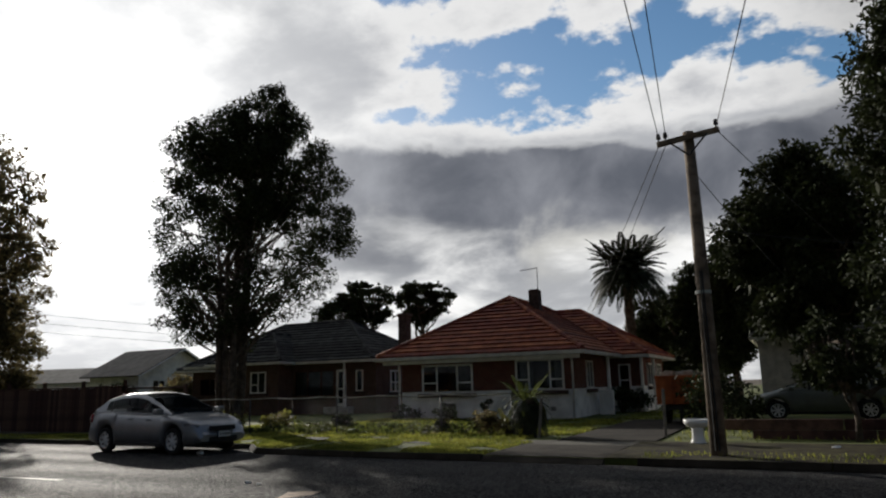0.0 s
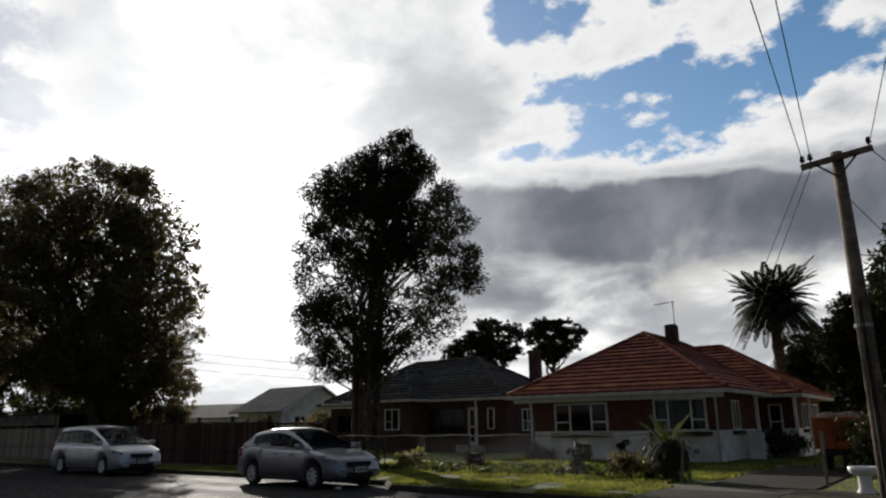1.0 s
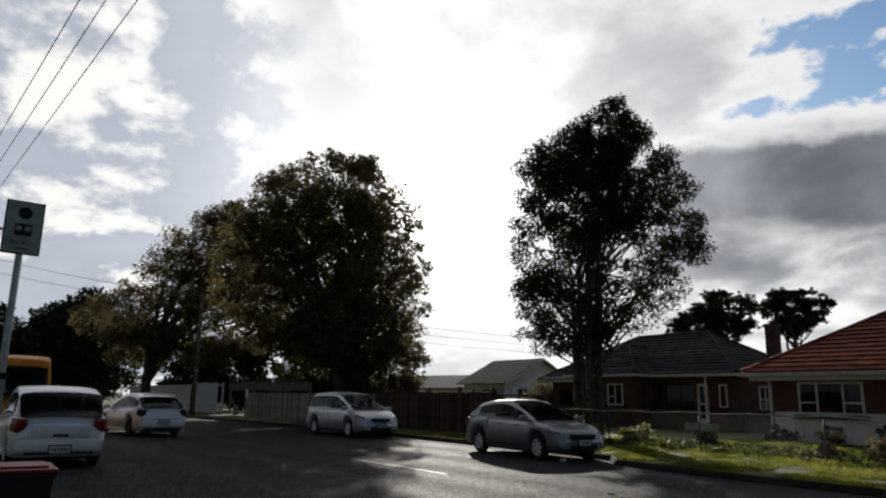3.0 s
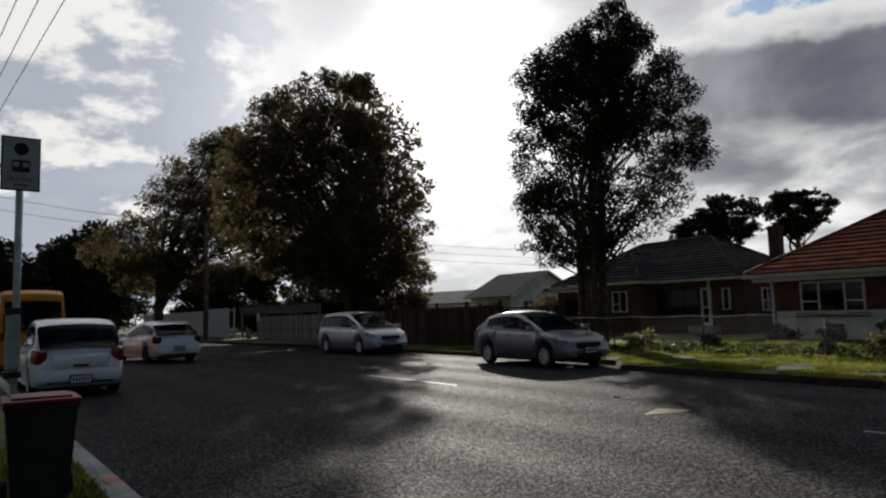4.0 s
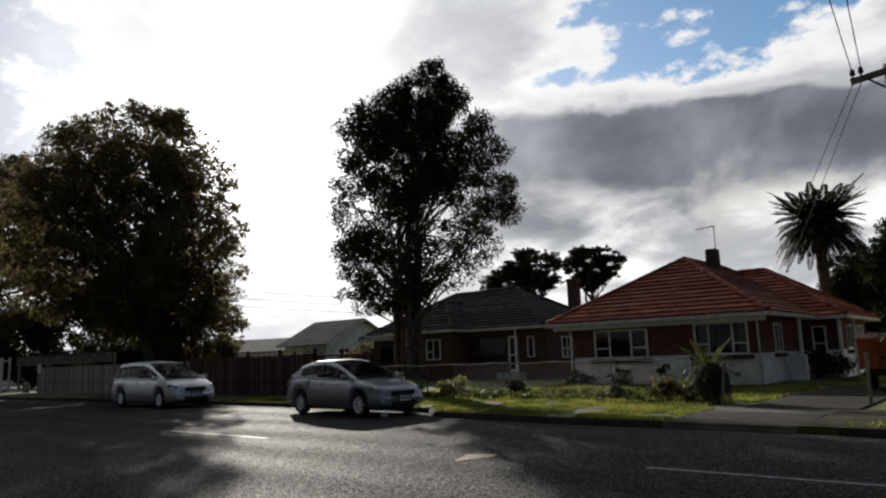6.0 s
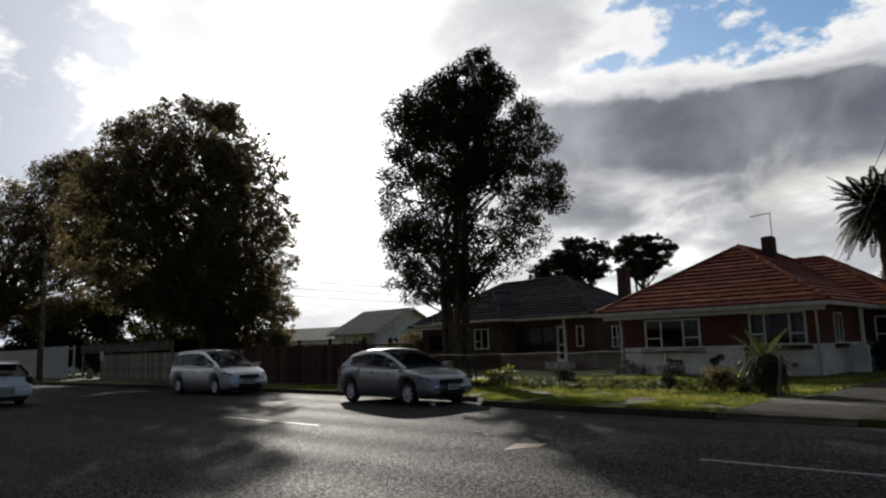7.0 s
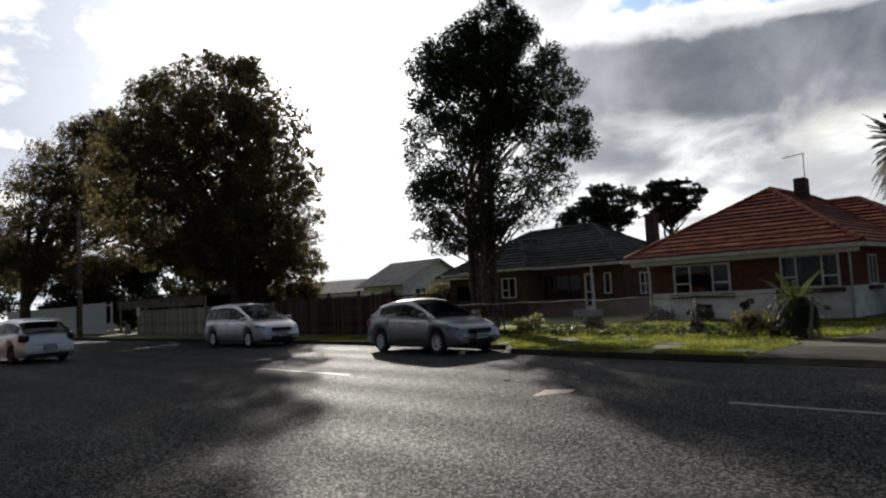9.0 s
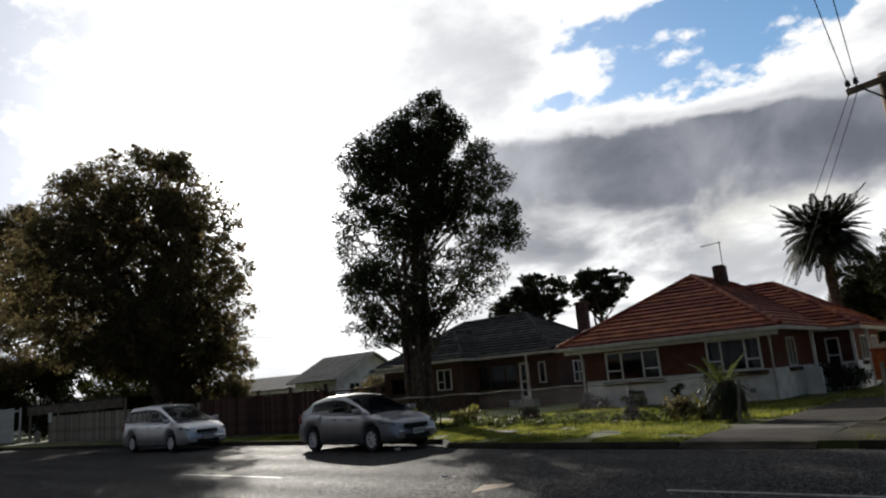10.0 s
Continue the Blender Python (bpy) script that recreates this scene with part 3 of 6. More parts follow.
def window(root, x0, x1, y, z0, z1, splits=(), bars=(), sill="chimney", facing="y", curtain=False, frame_mat="white_paint"):
    """A casement window set proud of a wall; splits: uprights at fractions of the width; bars: (from, to, height fraction)."""
    turn = pose(0, 0, 0) if facing == "y" else pose(0, 0, 0, 0, 0, 90)
    w, d = 0.07, 0.07
    win = new("window")
    win.parent = root
    win.matrix_local = Matrix.Translation((x0, y, z0) if facing == "y" else (y, x0, z0)) @ turn
    L, Hh = x1 - x0, z1 - z0
    bm = bmesh.new()
    for a in ((0, w, 0, Hh), (L - w, L, 0, Hh), (w, L - w, 0, w), (w, L - w, Hh - w, Hh)):
        box(bm, a[0], a[1], -d, 0.04, a[2], a[3], 0.008)
    for s in splits:
        box(bm, s * L - 0.03, s * L + 0.03, -d + 0.005, 0.03, w, Hh - w, 0.006)
    for f0, f1, h in bars:
        box(bm, f0 * L + 0.03, f1 * L - 0.03, -d + 0.008, 0.03, h * Hh - 0.03, h * Hh + 0.03, 0.006)
    part("window_frame", bm, frame_mat, win)
    edges = [0.0, *splits, 1.0]
    for a, b in zip(edges, edges[1:]):
        part("pane", cube(a * L + 0.035, b * L - 0.035, -0.02, -0.012, w, Hh - w), "house_glass", win)
    part("window_sill", cube(-0.15, L + 0.15, -0.2, 0.0, -0.17, -0.02, 0.012), sill, win)
    if curtain:
        bm = bmesh.new()
        n = 40
        for i in range(n):
            u, v = i / n, (i + 1) / n
            sheet(bm, ((u * L, 0.12 + 0.03 * math.sin(u * 60), 0.02), (v * L, 0.12 + 0.03 * math.sin(v * 60), 0.02),
                       (v * L, 0.12 + 0.03 * math.sin(v * 60), Hh), (u * L, 0.12 + 0.03 * math.sin(u * 60), Hh)))
        part("curtain", bm, "curtain", win)
    return win


def wall_with_holes(root, x0, x1, y0, y1, z0, z1, holes, mat, name="wall", facing="y"):
    """A wall of real thickness along x (or y), cut through at the holes (a0, a1, z0, z1)."""
    bm = bmesh.new()
    a0, a1 = (x0, x1) if facing == "y" else (y0, y1)
    cuts = sorted({a0, a1, *(h[0] for h in holes), *(h[1] for h in holes)})
    cuts = [c for c in cuts if a0 <= c <= a1]
    for p, q in zip(cuts, cuts[1:]):
        spans, z = [], z0
        for h in sorted(holes, key=lambda h: h[2]):
            if h[0] < (p + q) / 2 < h[1] and h[3] > z0 and h[2] < z1:
                if h[2] > z:
                    spans.append((z, h[2]))
                z = max(z, h[3])
        if z < z1:
            spans.append((z, z1))
        for s, e in spans:
            if facing == "y":
                box(bm, p, q, y0, y1, s, e)
            else:
                box(bm, x0, x1, p, q, s, e)
    bmesh.ops.remove_doubles(bm, verts=bm.verts, dist=0.001)
    return part(name, bm, mat, root)


def red_house():
    h = thing("house", pose(0, 0, 0), "brick house with red tiled hip roof and white plaster base", "house")
    T, ze, zm, zf = 0.24, 2.7, 1.22, 0.0
    front = [(-14.2, -11.85, 1.15, 2.33), (-9.97, -7.98, 1.2, 2.4)]
    side = [(29.3, 30.3, 1.2, 2.35)]
    # white base below, brick above, each cut at the windows
    wall_with_holes(h, -15.2, -7.7, 27.0, 27.0 + T, zf, zm, front, "white_wall", "base_wall")
    wall_with_holes(h, -15.2, -7.7, 27.02, 27.0 + T, zm, ze - 0.06, front, "brick")
    wall_with_holes(h, -7.7 - T, -7.7, 27.0 + T, 33.6, zf, zm, [], "white_wall", "base_wall", "x")
    wall_with_holes(h, -7.72 - T, -7.72, 27.0 + T, 33.6, zm, ze - 0.06, side, "brick", "wall", "x")
    wall_with_holes(h, -15.2, -15.2 + T, 27.0 + T, 40.0, zf, ze - 0.06, [], "brick", "wall", "x")
    wall_with_holes(h, -15.2 + T, -7.7, 39.76, 40.0, zf, ze - 0.06, [], "brick")
    # porch wing
    wing = [(-7.3, -6.75, 0.75, 2.25)]
    wall_with_holes(h, -7.7, -6.3, 33.6, 33.6 + T, zf, zm, wing, "white_wall", "base_wall")
    wall_with_holes(h, -7.7, -6.3, 33.62, 33.6 + T, zm, ze - 0.06, wing, "brick")
    wall_with_holes(h, -6.3 - T, -6.3, 33.6 + T, 40.2, zf, zm, [], "white_wall", "base_wall", "x")
    wall_with_holes(h, -6.32 - T, -6.32, 33.6 + T, 40.2, zm, ze - 0.06, [(35.4, 36.8, 1.2, 2.3), (38, 39.2, 1.2, 2.3)], "brick", "wall", "x")
    part("floor", cube(-14.9, -7.95, 27.3, 39.7, 0.2, 0.3), "room_dark", h)
    part("inner_wall", cube(-14.9, -7.95, 31.0, 31.1, 0.3, 2.6), "room_dark", h)
    hip_roof(h, -16.1, -7.05, 26.4, 40.6, ze, 5.42, "red_tile", "y")
    hip_roof(h, -12.2, -5.85, 33.0, 41.0, ze - 0.03, 5.2, "red_tile", "x", (False, True))
    # soffit boards, downpipes
    part("fascia", cube(-15.9, -7.2, 26.55, 26.6, ze - 0.32, ze - 0.17, 0.008), "white_paint", h)
    for x, y in ((-7.62, 26.93), (-15.3, 26.93), (-6.2, 33.5)):
        bm = bmesh.new()
        rod(bm, [(x, y - 0.3, ze - 0.15), (x, y, ze - 0.4), (x, y, 0.1)], 0.04, 8)
        part("downpipe", bm, "white_paint", h, "white downpipe", True)
    window(h, -14.2, -11.85, 27.0, 1.15, 2.33, (0.3, 0.7), ((0, 0.3, 0.36), (0.7, 1.0, 0.36)))
    window(h, -9.97, -7.98, 27.0, 1.2, 2.4, (0.28, 0.72), ((0, 0.28, 0.34), (0.72, 1.0, 0.34)), curtain=False)
    part("curtain", cube(-9.9, -9.35, 27.3, 27.33, 1.25, 2.38), "curtain", h)
    part("curtain", cube(-8.45, -8.05, 27.3, 27.33, 1.25, 2.38), "curtain", h)
    window(h, 29.3, 30.3, -7.72, 1.2, 2.35, (0.5,), (), facing="x")
    window(h, -7.3, -6.75, 33.6, 0.75, 2.25, (), ((0, 1, 0.5),))
    window(h, 35.4, 36.8, -6.32, 1.2, 2.3, (0.5,), (), facing="x")
    window(h, 38.0, 39.2, -6.32, 1.2, 2.3, (0.5,), (), facing="x")
    for x, y in ((-7.15, 30.9), (-6.15, 33.15), (-6.0, 35.4)):
        part("porch_post", cube(x - 0.06, x + 0.06, y - 0.06, y + 0.06, 1.0 if y < 32 else 0.05, ze - 0.1, 0.01), "white_paint", h)
    part("porch_wall", cube(-7.5, -6.9, 30.4, 30.6, 0.0, 1.1, 0.02), "white_wall", h)
    part("porch_wall", cube(-6.25, -6.05, 33.2, 35.5, 0.0, 1.0, 0.02), "white_wall", h)
    for x, z in ((-13.2, 0.42), (-10.6, 0.45), (-8.6, 0.4)):
        bm = bmesh.new()
        for i in range(4):
            box(bm, x, x + 0.22, 26.985, 27.0, z + 0.04 * i, z + 0.025 + 0.04 * i)
        part("air_vent", bm, "dark_metal", h)
    bm = cube(-11.2, -10.7, 32.6, 33.1, 4.6, 5.95, 0.02)
    box(bm, -11.16, -10.74, 32.64, 33.06, 5.94, 5.99, 0.01)
    chim = part("chimney", bm, "chimney", h)
    bm = bmesh.new()
    rod(bm, [(-10.75, 32.75, 5.8), (-10.75, 32.75, 7.05)], 0.02, 6)
    rod(bm, [(-11.55, 32.55, 6.95), (-10.7, 32.78, 7.05)], 0.014, 5)
    for i in range(6):
        x = -11.5 + 0.15 * i
        rod(bm, [(x, 32.35 + 0.04 * i, 6.96 + 0.016 * i), (x, 32.8 + 0.04 * i, 6.96 + 0.016 * i)], 0.008, 4)
    part("aerial", bm, "dark_metal", chim, "thin television aerial")
    return h


def grey_house():
    h = thing("house", pose(0, 0, 0), "brown brick house with dark tiled hip roof and white door", "house")
    T, ze, zf = 0.24, 3.0, 0.1
    holes = [(-25.6, -22.85, 1.05, 2.5), (-22.75, -22.1, 0.5, 2.5), (-21.45, -21.0, 1.3, 2.45)]
    wall_with_holes(h, -29.0, -20.2, 33.0, 33.0 + T, zf, ze - 0.05, holes, "brick_dark")
    wall_with_holes(h, -20.2 - T, -20.2, 33.0 + T, 40.0, zf, ze - 0.05, [(34.5, 35.6, 1.2, 2.4)], "brick_dark", "wall", "x")
    wall_with_holes(h, -29.0, -29.0 + T, 33.0 + T, 40.0, zf, ze - 0.05, [], "brick_dark", "wall", "x")
    wall_with_holes(h, -29.0 + T, -20.2, 39.8, 40.0, zf, ze - 0.05, [], "brick_dark")
    part("inner_wall", cube(-28.7, -20.5, 35.0, 35.1, zf, 2.9), "room_dark", h)
    hip_roof(h, -33.4, -20.0, 32.3, 40.7, ze, 5.5, "dark_tile", "x")
    hip_roof(h, -30.4, -25.1, 31.0, 36.4, ze + 0.02, 4.75, "dark_tile", "y", (True, False))
    wall_with_holes(h, -29.9, -25.75, 31.7, 31.7 + T, zf, ze - 0.05, [(-27.7, -26.6, 1.3, 2.5)], "brick_dark")
    wall_with_holes(h, -25.75 - T, -25.75, 31.7 + T, 33.0, zf, ze - 0.05, [], "brick_dark", "wall", "x")
    wall_with_holes(h, -29.9, -29.9 + T, 31.7 + T, 33.0, zf, ze - 0.05, [], "brick_dark", "wall", "x")
    window(h, -27.7, -26.6, 31.7, 1.3, 2.5, (0.5,), ((0, 0.5, 0.4),), curtain=True)
    hip_roof(h, -37.0, -28.5, 35.0, 42.0, ze - 0.1, 4.6, "dark_tile", "x", (True, False))
    wall_with_holes(h, -36.2, -29.0, 35.7, 35.7 + T, zf, ze - 0.15, [(-35.5, -33.8, 1.2, 2.3)], "brick_dark")
    wall_with_holes(h, -36.2, -36.2 + T, 35.94, 41.5, zf, ze - 0.15, [], "brick_dark", "wall", "x")
    window(h, -25.6, -22.85, 33.0, 1.05, 2.5, (0.33, 0.67), (), curtain=True, frame_mat="dark_wood")
    window(h, -21.45, -21.0, 33.0, 1.3, 2.45)
    window(h, -35.5, -33.8, 35.7, 1.2, 2.3, (0.5,), (), curtain=True, frame_mat="dark_wood")
    window(h, 34.5, 35.6, -20.2, 1.2, 2.4, (0.5,), ((0, 1, 0.45),), facing="x")
    bm = bmesh.new()
    for a in ((-22.75, -22.62, 0.5, 2.5), (-22.23, -22.1, 0.5, 2.5), (-22.62, -22.23, 0.5, 0.66), (-22.62, -22.23, 2.36, 2.5), (-22.62, -22.23, 1.4, 1.5)):
        box(bm, a[0], a[1], 32.97, 33.06, a[2], a[3], 0.008)
    door = part("door", bm, "white_paint", h, "white framed glazed door")
    part("pane", cube(-22.62, -22.23, 33.0, 33.01, 0.66, 2.36), "house_glass", door)
    for x in (-21.9, -29.1):
        part("porch_post", cube(x - 0.05, x + 0.05, 32.45, 32.55, zf, ze - 0.1, 0.01), "white_paint", h)
    part("step", cube(-23.2, -21.6, 32.4, 33.0, zf, 0.48, 0.02), "concrete", h)
    bm = cube(-20.6, -20.05, 36.2, 36.8, 3.4, 5.75, 0.02)
    box(bm, -20.67, -19.98, 36.13, 36.87, 5.55, 5.7, 0.015)
    part("chimney", bm, "chimney", h)
    return h


def gable_house(m, length, width, ze, zr, label, walls="white_wall", roof="iron_roof", windows=2):
    """A plain house, gable to the front (its -y side)."""
    h = thing("house", m, label, "house")
    w = width / 2
    bm = cube(-w, w, 0, length, 0, ze)
    part("wall", bm, walls, h)
    for y in (0.0, length):
        bm = bmesh.new()
        s = 0.02 if y else -0.02
        for yy in (y - 0.08, y + 0.08):
            sheet(bm, ((-w, yy + s, ze), (w, yy + s, ze), (0, yy + s, zr)))
        part("gable", bm, walls, h)
    for side in (-1, 1):
        bm = bmesh.new()
        n = Vector((side * (zr - ze), 0, w)).normalized() * 0.09
        o = 0.5
        low = Vector((side * (w + o), 0, ze - o * (zr - ze) / w))
        top = Vector((0, 0, zr))
        c = [low + Vector((0, -0.6, 0)), low + Vector((0, length + 0.6, 0)), top + Vector((0, length + 0.6, 0)), top + Vector((0, -0.6, 0))]
        a = [bm.verts.new(p) for p in c]
        b = [bm.verts.new(p + n) for p in c]
        for f in (a, b[::-1], (a[0], a[3], b[3], b[0]), (a[1], b[1], b[2], a[2]), (a[0], b[0], b[1], a[1])):
            bm.faces.new(f)
        part("roof", bm, roof, h)
        bm = bmesh.new()
        a0, b0 = c[0] + Vector((0, -0.04, -0.04)), c[3] + Vector((0, -0.04, -0.04))
        rod(bm, [a0, b0], 0.08, 4)
        part("barge_board", bm, "white_paint", h)
    for i in range(windows):
        x = -w + width * (i + 0.5) / windows
        win = new("window")
        win.parent = h
        win.location = (x, 0, 1.3)
        bm = bmesh.new()
        for a in ((-0.6, -0.52, 0, 1.1), (0.52, 0.6, 0, 1.1), (-0.52, 0.52, 0, 0.08), (-0.52, 0.52, 1.02, 1.1), (-0.03, 0.03, 0.08, 1.02)):
            box(bm, a[0], a[1], -0.06, -0.003, a[2], a[3])
        part("window_frame", bm, "white_paint", win)
        part("pane", cube(-0.52, 0.52, -0.02, -0.004, 0.08, 1.02), "tint_glass", win)
    return h


def weatherboard_house():
    """A white board-clad house wall with a dark window under a low hipped roof."""
    h = thing("house", pose(0, 0, 0), "white weatherboard house half hidden behind dark trees", "house")
    x0, x1, y0, y1 = -1.2, 8.0, 34.0, 42.0
    part("wall", cube(x0, x1, y0 + 0.05, y1, 0.1, 3.1), "gutter", h)
    for i in range(20):
        z = 0.15 + 0.147 * i
        for xa, xb in ((x0 - 0.03, 0.95), (2.4, x1)):
            bm = bmesh.new()
            pts = [(y0 + 0.045, z), (y0 - 0.05, z), (y0 + 0.03, z + 0.15), (y0 + 0.045, z + 0.16)]
            a = [bm.verts.new((xa, *p)) for p in pts]
            b = [bm.verts.new((xb, *p)) for p in pts]
            for k in range(4):
                bm.faces.new((a[k], b[k], b[(k + 1) % 4], a[(k + 1) % 4]))
            bm.faces.new(a[::-1])
            bm.faces.new(b)
            part("weatherboard", bm, "gutter", h)
    window(h, 0.95, 2.4, y0 + 0.03, 1.1, 2.6, (0.5,), ())
    part("window_head", cube(0.95, 2.4, y0 - 0.01, y0 + 0.04, 2.6, 3.1), "white_paint", h)
    part("window_apron", cube(0.95, 2.4, y0 - 0.01, y0 + 0.04, 0.1, 0.95), "white_paint", h)
    hip_roof(h, x0 - 0.25, x1 + 0.25, y0 - 0.3, y1 + 0.3, 3.25, 5.0, "dark_tile", "x")
    return h


red_house()
grey_house()
weatherboard_house()
gable_house(pose(-43.9, 41.7, 0.09, 0, 0, 88), 5.6, 7.4, 2.9, 4.8, "white house with a grey gabled roof behind the fences")
gable_house(pose(-66, 56.0, 0.09, 0, 0, 102), 16, 9, 2.8, 4.3, "low distant house with a dark roof")
gable_house(pose(-82, 29, 0.09, 0, 0, 12), 14, 8, 2.4, 3.5, "pale house with a low roof behind the white fence", roof="concrete")

# ---- trees and plants ----
RNG = np.random.default_rng(7)


def leaf_quads(centres, radii, per, size, droop=0.3, flat=0.75):
    """Leaves scattered through clumps, denser towards their outside."""
    out = []
    for c, r, n in zip(centres, radii, per):
        d = RNG.normal(size=(n, 3))
        d /= np.linalg.norm(d, axis=1)[:, None] + 1e-9
        rad = r * RNG.uniform(0.25, 1.0, (n, 1)) ** 0.6 * (1 + 0.12 * RNG.normal(size=(n, 1)).clip(-2, 2))
        p = np.asarray(c) + d * rad * np.array([1, 1, flat])
        a = d + 0.7 * RNG.normal(size=(n, 3))
        a[:, 2] -= droop
        a /= np.linalg.norm(a, axis=1)[:, None] + 1e-9
        b = np.cross(a, RNG.normal(size=(n, 3)))
        b /= np.linalg.norm(b, axis=1)[:, None] + 1e-9
        s = size * RNG.uniform(0.6, 1.5, (n, 1))
        out.append(np.stack([p - a * s, p - b * s * 0.42, p + a * s, p + b * s * 0.42], 1))
    return np.concatenate(out)


def rows_at(rows, z):
    zs = [r[0] for r in rows]
    return np.interp(z, zs, [r[1] for r in rows]), np.interp(z, zs, [r[2] for r in rows])


def tree(name, x, y, rows, label, leaf="leaf", clumps=90, leaves=26000, size=0.13, stems=5, trunk_r=0.3, depth=0.8, clump_r=(0.45, 1.0),
         hollow=None, fork=1.6, sprays=0.25, flat=0.75, spread=0.5, category="tree", core=0, group="", lean=0.35, thin=None, bough=0.07, full=1.0):
    """A tree whose crown fills the outline rows (height, left, right), as deep as it is broad; left and right lie across the line to the street."""
    root = thing(name, pose(x, y, 0.09), label, category, group)
    side = np.array([y, -x, 0.0]) / math.hypot(x, y)       # across
    back = np.array([x, y, 0.0]) / math.hypot(x, y)
    z0, z1 = rows[0][0], rows[-1][0]
    cs, rs = [], []
    tries = 0
    while len(cs) < clumps and tries < clumps * 40:
        tries += 1
        z = RNG.uniform(z0, z1)
        lo, hi = rows_at(rows, z)
        mid, half = (lo + hi) / 2, (hi - lo) / 2
        if RNG.uniform() > half / max((r[2] - r[1]) / 2 for r in rows) + 0.15:
            continue
        r = RNG.uniform(*clump_r) * min(1.0, 0.5 + 0.5 * half / 2.0)
        ang, rad = RNG.uniform(0, 2 * math.pi), math.sqrt(RNG.uniform(0.06, 1.0))
        u = math.copysign(abs(math.cos(ang) * rad) ** full, math.cos(ang)) * max(0.05, half - r * 0.55)
        v = math.sin(ang) * rad * max(0.05, half * depth - r * 0.8)
        if hollow and z < hollow[0] and abs(mid + u) < hollow[1]:
            continue
        cs.append(side * (mid + u) + back * v + np.array([0, 0, z]))
        rs.append(r)
    weight = np.array(rs) ** 2
    per = np.maximum(20, (leaves * weight / weight.sum())).astype(int)
    if thin:
        # fewer leaves below this height, towards one side
        for i, c in enumerate(cs):
            f = min(1.0, max(0.0, (thin[0] - c[2]) / thin[1])) * (0.45 + 0.55 * (float(np.dot(c, side)) > 0.5))
            per[i] = int(per[i] * (1 - thin[2] * f))
    quads = leaf_quads(cs, rs, per, size, flat=flat)
    # loose sprays outside the clumps break up the outline
    if sprays:
        pick = RNG.integers(0, len(cs), clumps * 2)
        sc = [cs[i] + RNG.normal(size=3).clip(-1.4, 1.4) * rs[i] * 0.55 for i in pick]
        quads = np.concatenate([quads, leaf_quads(sc, [0.3 * rs[i] for i in pick], [max(4, int(leaves * sprays / len(pick)))] * len(pick), size)])
    # larger leaves close the inside of the crown
    if core:
        keep = [(c * np.array([1, 1, 1]), r) for c, r in zip(cs, rs)]
        inner = []
        for c, r in keep:
            lo, hi = rows_at(rows, c[2])
            u = float(np.dot(c, side))
            m = (lo + hi) / 2
            inner.append(side * (m + (u - m) * 0.82) + back * float(np.dot(c, back)) * 0.8 + np.array([0, 0, z0 + (c[2] - z0) * 0.87]))
        quads = np.concatenate([quads, leaf_quads(inner, [r * 0.9 for c, r in keep], [max(3, core // len(keep))] * len(keep), size * 2.0, flat=flat)])
    trunk = bmesh.new()
    rod(trunk, [(0, 0, -0.2), (0.04, 0.02, fork * 0.5), (0, 0, fork)], [trunk_r * 1.35, trunk_r, trunk_r * 0.95], 12)
    part("trunk", trunk, "bark", root, smooth_faces=True)
    order = RNG.permutation(len(cs))
    for n in range(stems):
        top = np.array([0.0, 0.0, z0 + (z1 - z0) * RNG.uniform(0.5, 0.8)])
        lo, hi = rows_at(rows, top[2])
        reach = (lo + hi) / 2 + RNG.uniform(-lean, lean) * (hi - lo)
        top = top + side * reach + back * RNG.uniform(-0.3, 0.3) * (hi - lo) * depth
        start = np.array([RNG.uniform(-spread, spread) * trunk_r, RNG.uniform(-spread, spread) * trunk_r, fork * RNG.uniform(0.6, 0.95) - (spread > 1) * 0.8])
        mid = start * 0.5 + top * 0.5 + np.array([0, 0, 0.6]) + RNG.normal(size=3) * 0.15
        if spread > 1:
            mid[:2] = start[:2] * 1.7 + top[:2] * 0.25
        else:
            mid[:2] = mid[:2] * 0.75
        bm = rod(bmesh.new(), [start, start * 0.75 + mid * 0.25 + RNG.normal(size=3) * 0.05, mid, mid * 0.5 + top * 0.5 + RNG.normal(size=3) * 0.12, top],
                 [trunk_r * (0.55 if spread < 1 else 0.5), trunk_r * 0.46, trunk_r * 0.36, trunk_r * 0.2, 0.03], 7)
        limb = part("limb", bm, "bark", root, smooth_faces=True)
        # boughs from this stem out to the clumps
        bm = bmesh.new()
        for i in order[n::stems][:max(4, int(0.6 * clumps / stems))]:
            c = cs[i]
            # it leaves the stem below the clump and rises towards it
            z = c[2] - RNG.uniform(0.3, 1.5) * math.hypot(c[0] - mid[0], c[1] - mid[1])
            f = min(1.0, max(0.5, (z - start[2]) / max(0.1, mid[2] - start[2])))
            g = min(0.9, max(0.0, (z - mid[2]) / max(0.1, top[2] - mid[2])))
            a = start * (1 - f) + mid * f if g == 0 else mid * (1 - g) + top * g
            m = a * 0.45 + c * 0.55 + np.array([0, 0, RNG.uniform(-0.35, 0.4)]) + RNG.normal(size=3) * 0.2
            rod(bm, [a, m, c], [bough, bough * 0.62, 0.012], 5, caps=False)
        part("bough", bm, "bark", limb, smooth_faces=True, kind="stuff")
    quads_mesh("crown", quads, leaf, root)
    return root


ROUND = [(0.0, -0.5, 0.5), (0.15, -0.85, 0.85), (0.4, -1.0, 1.0), (0.65, -0.9, 0.9), (0.85, -0.6, 0.6), (1.0, -0.2, 0.2)]


def outline(z0, z1, half, shape=ROUND, skew=0.0):
    return [(z0 + (z1 - z0) * f, half * (a + skew * f), half * (b + skew * f)) for f, a, b in shape]


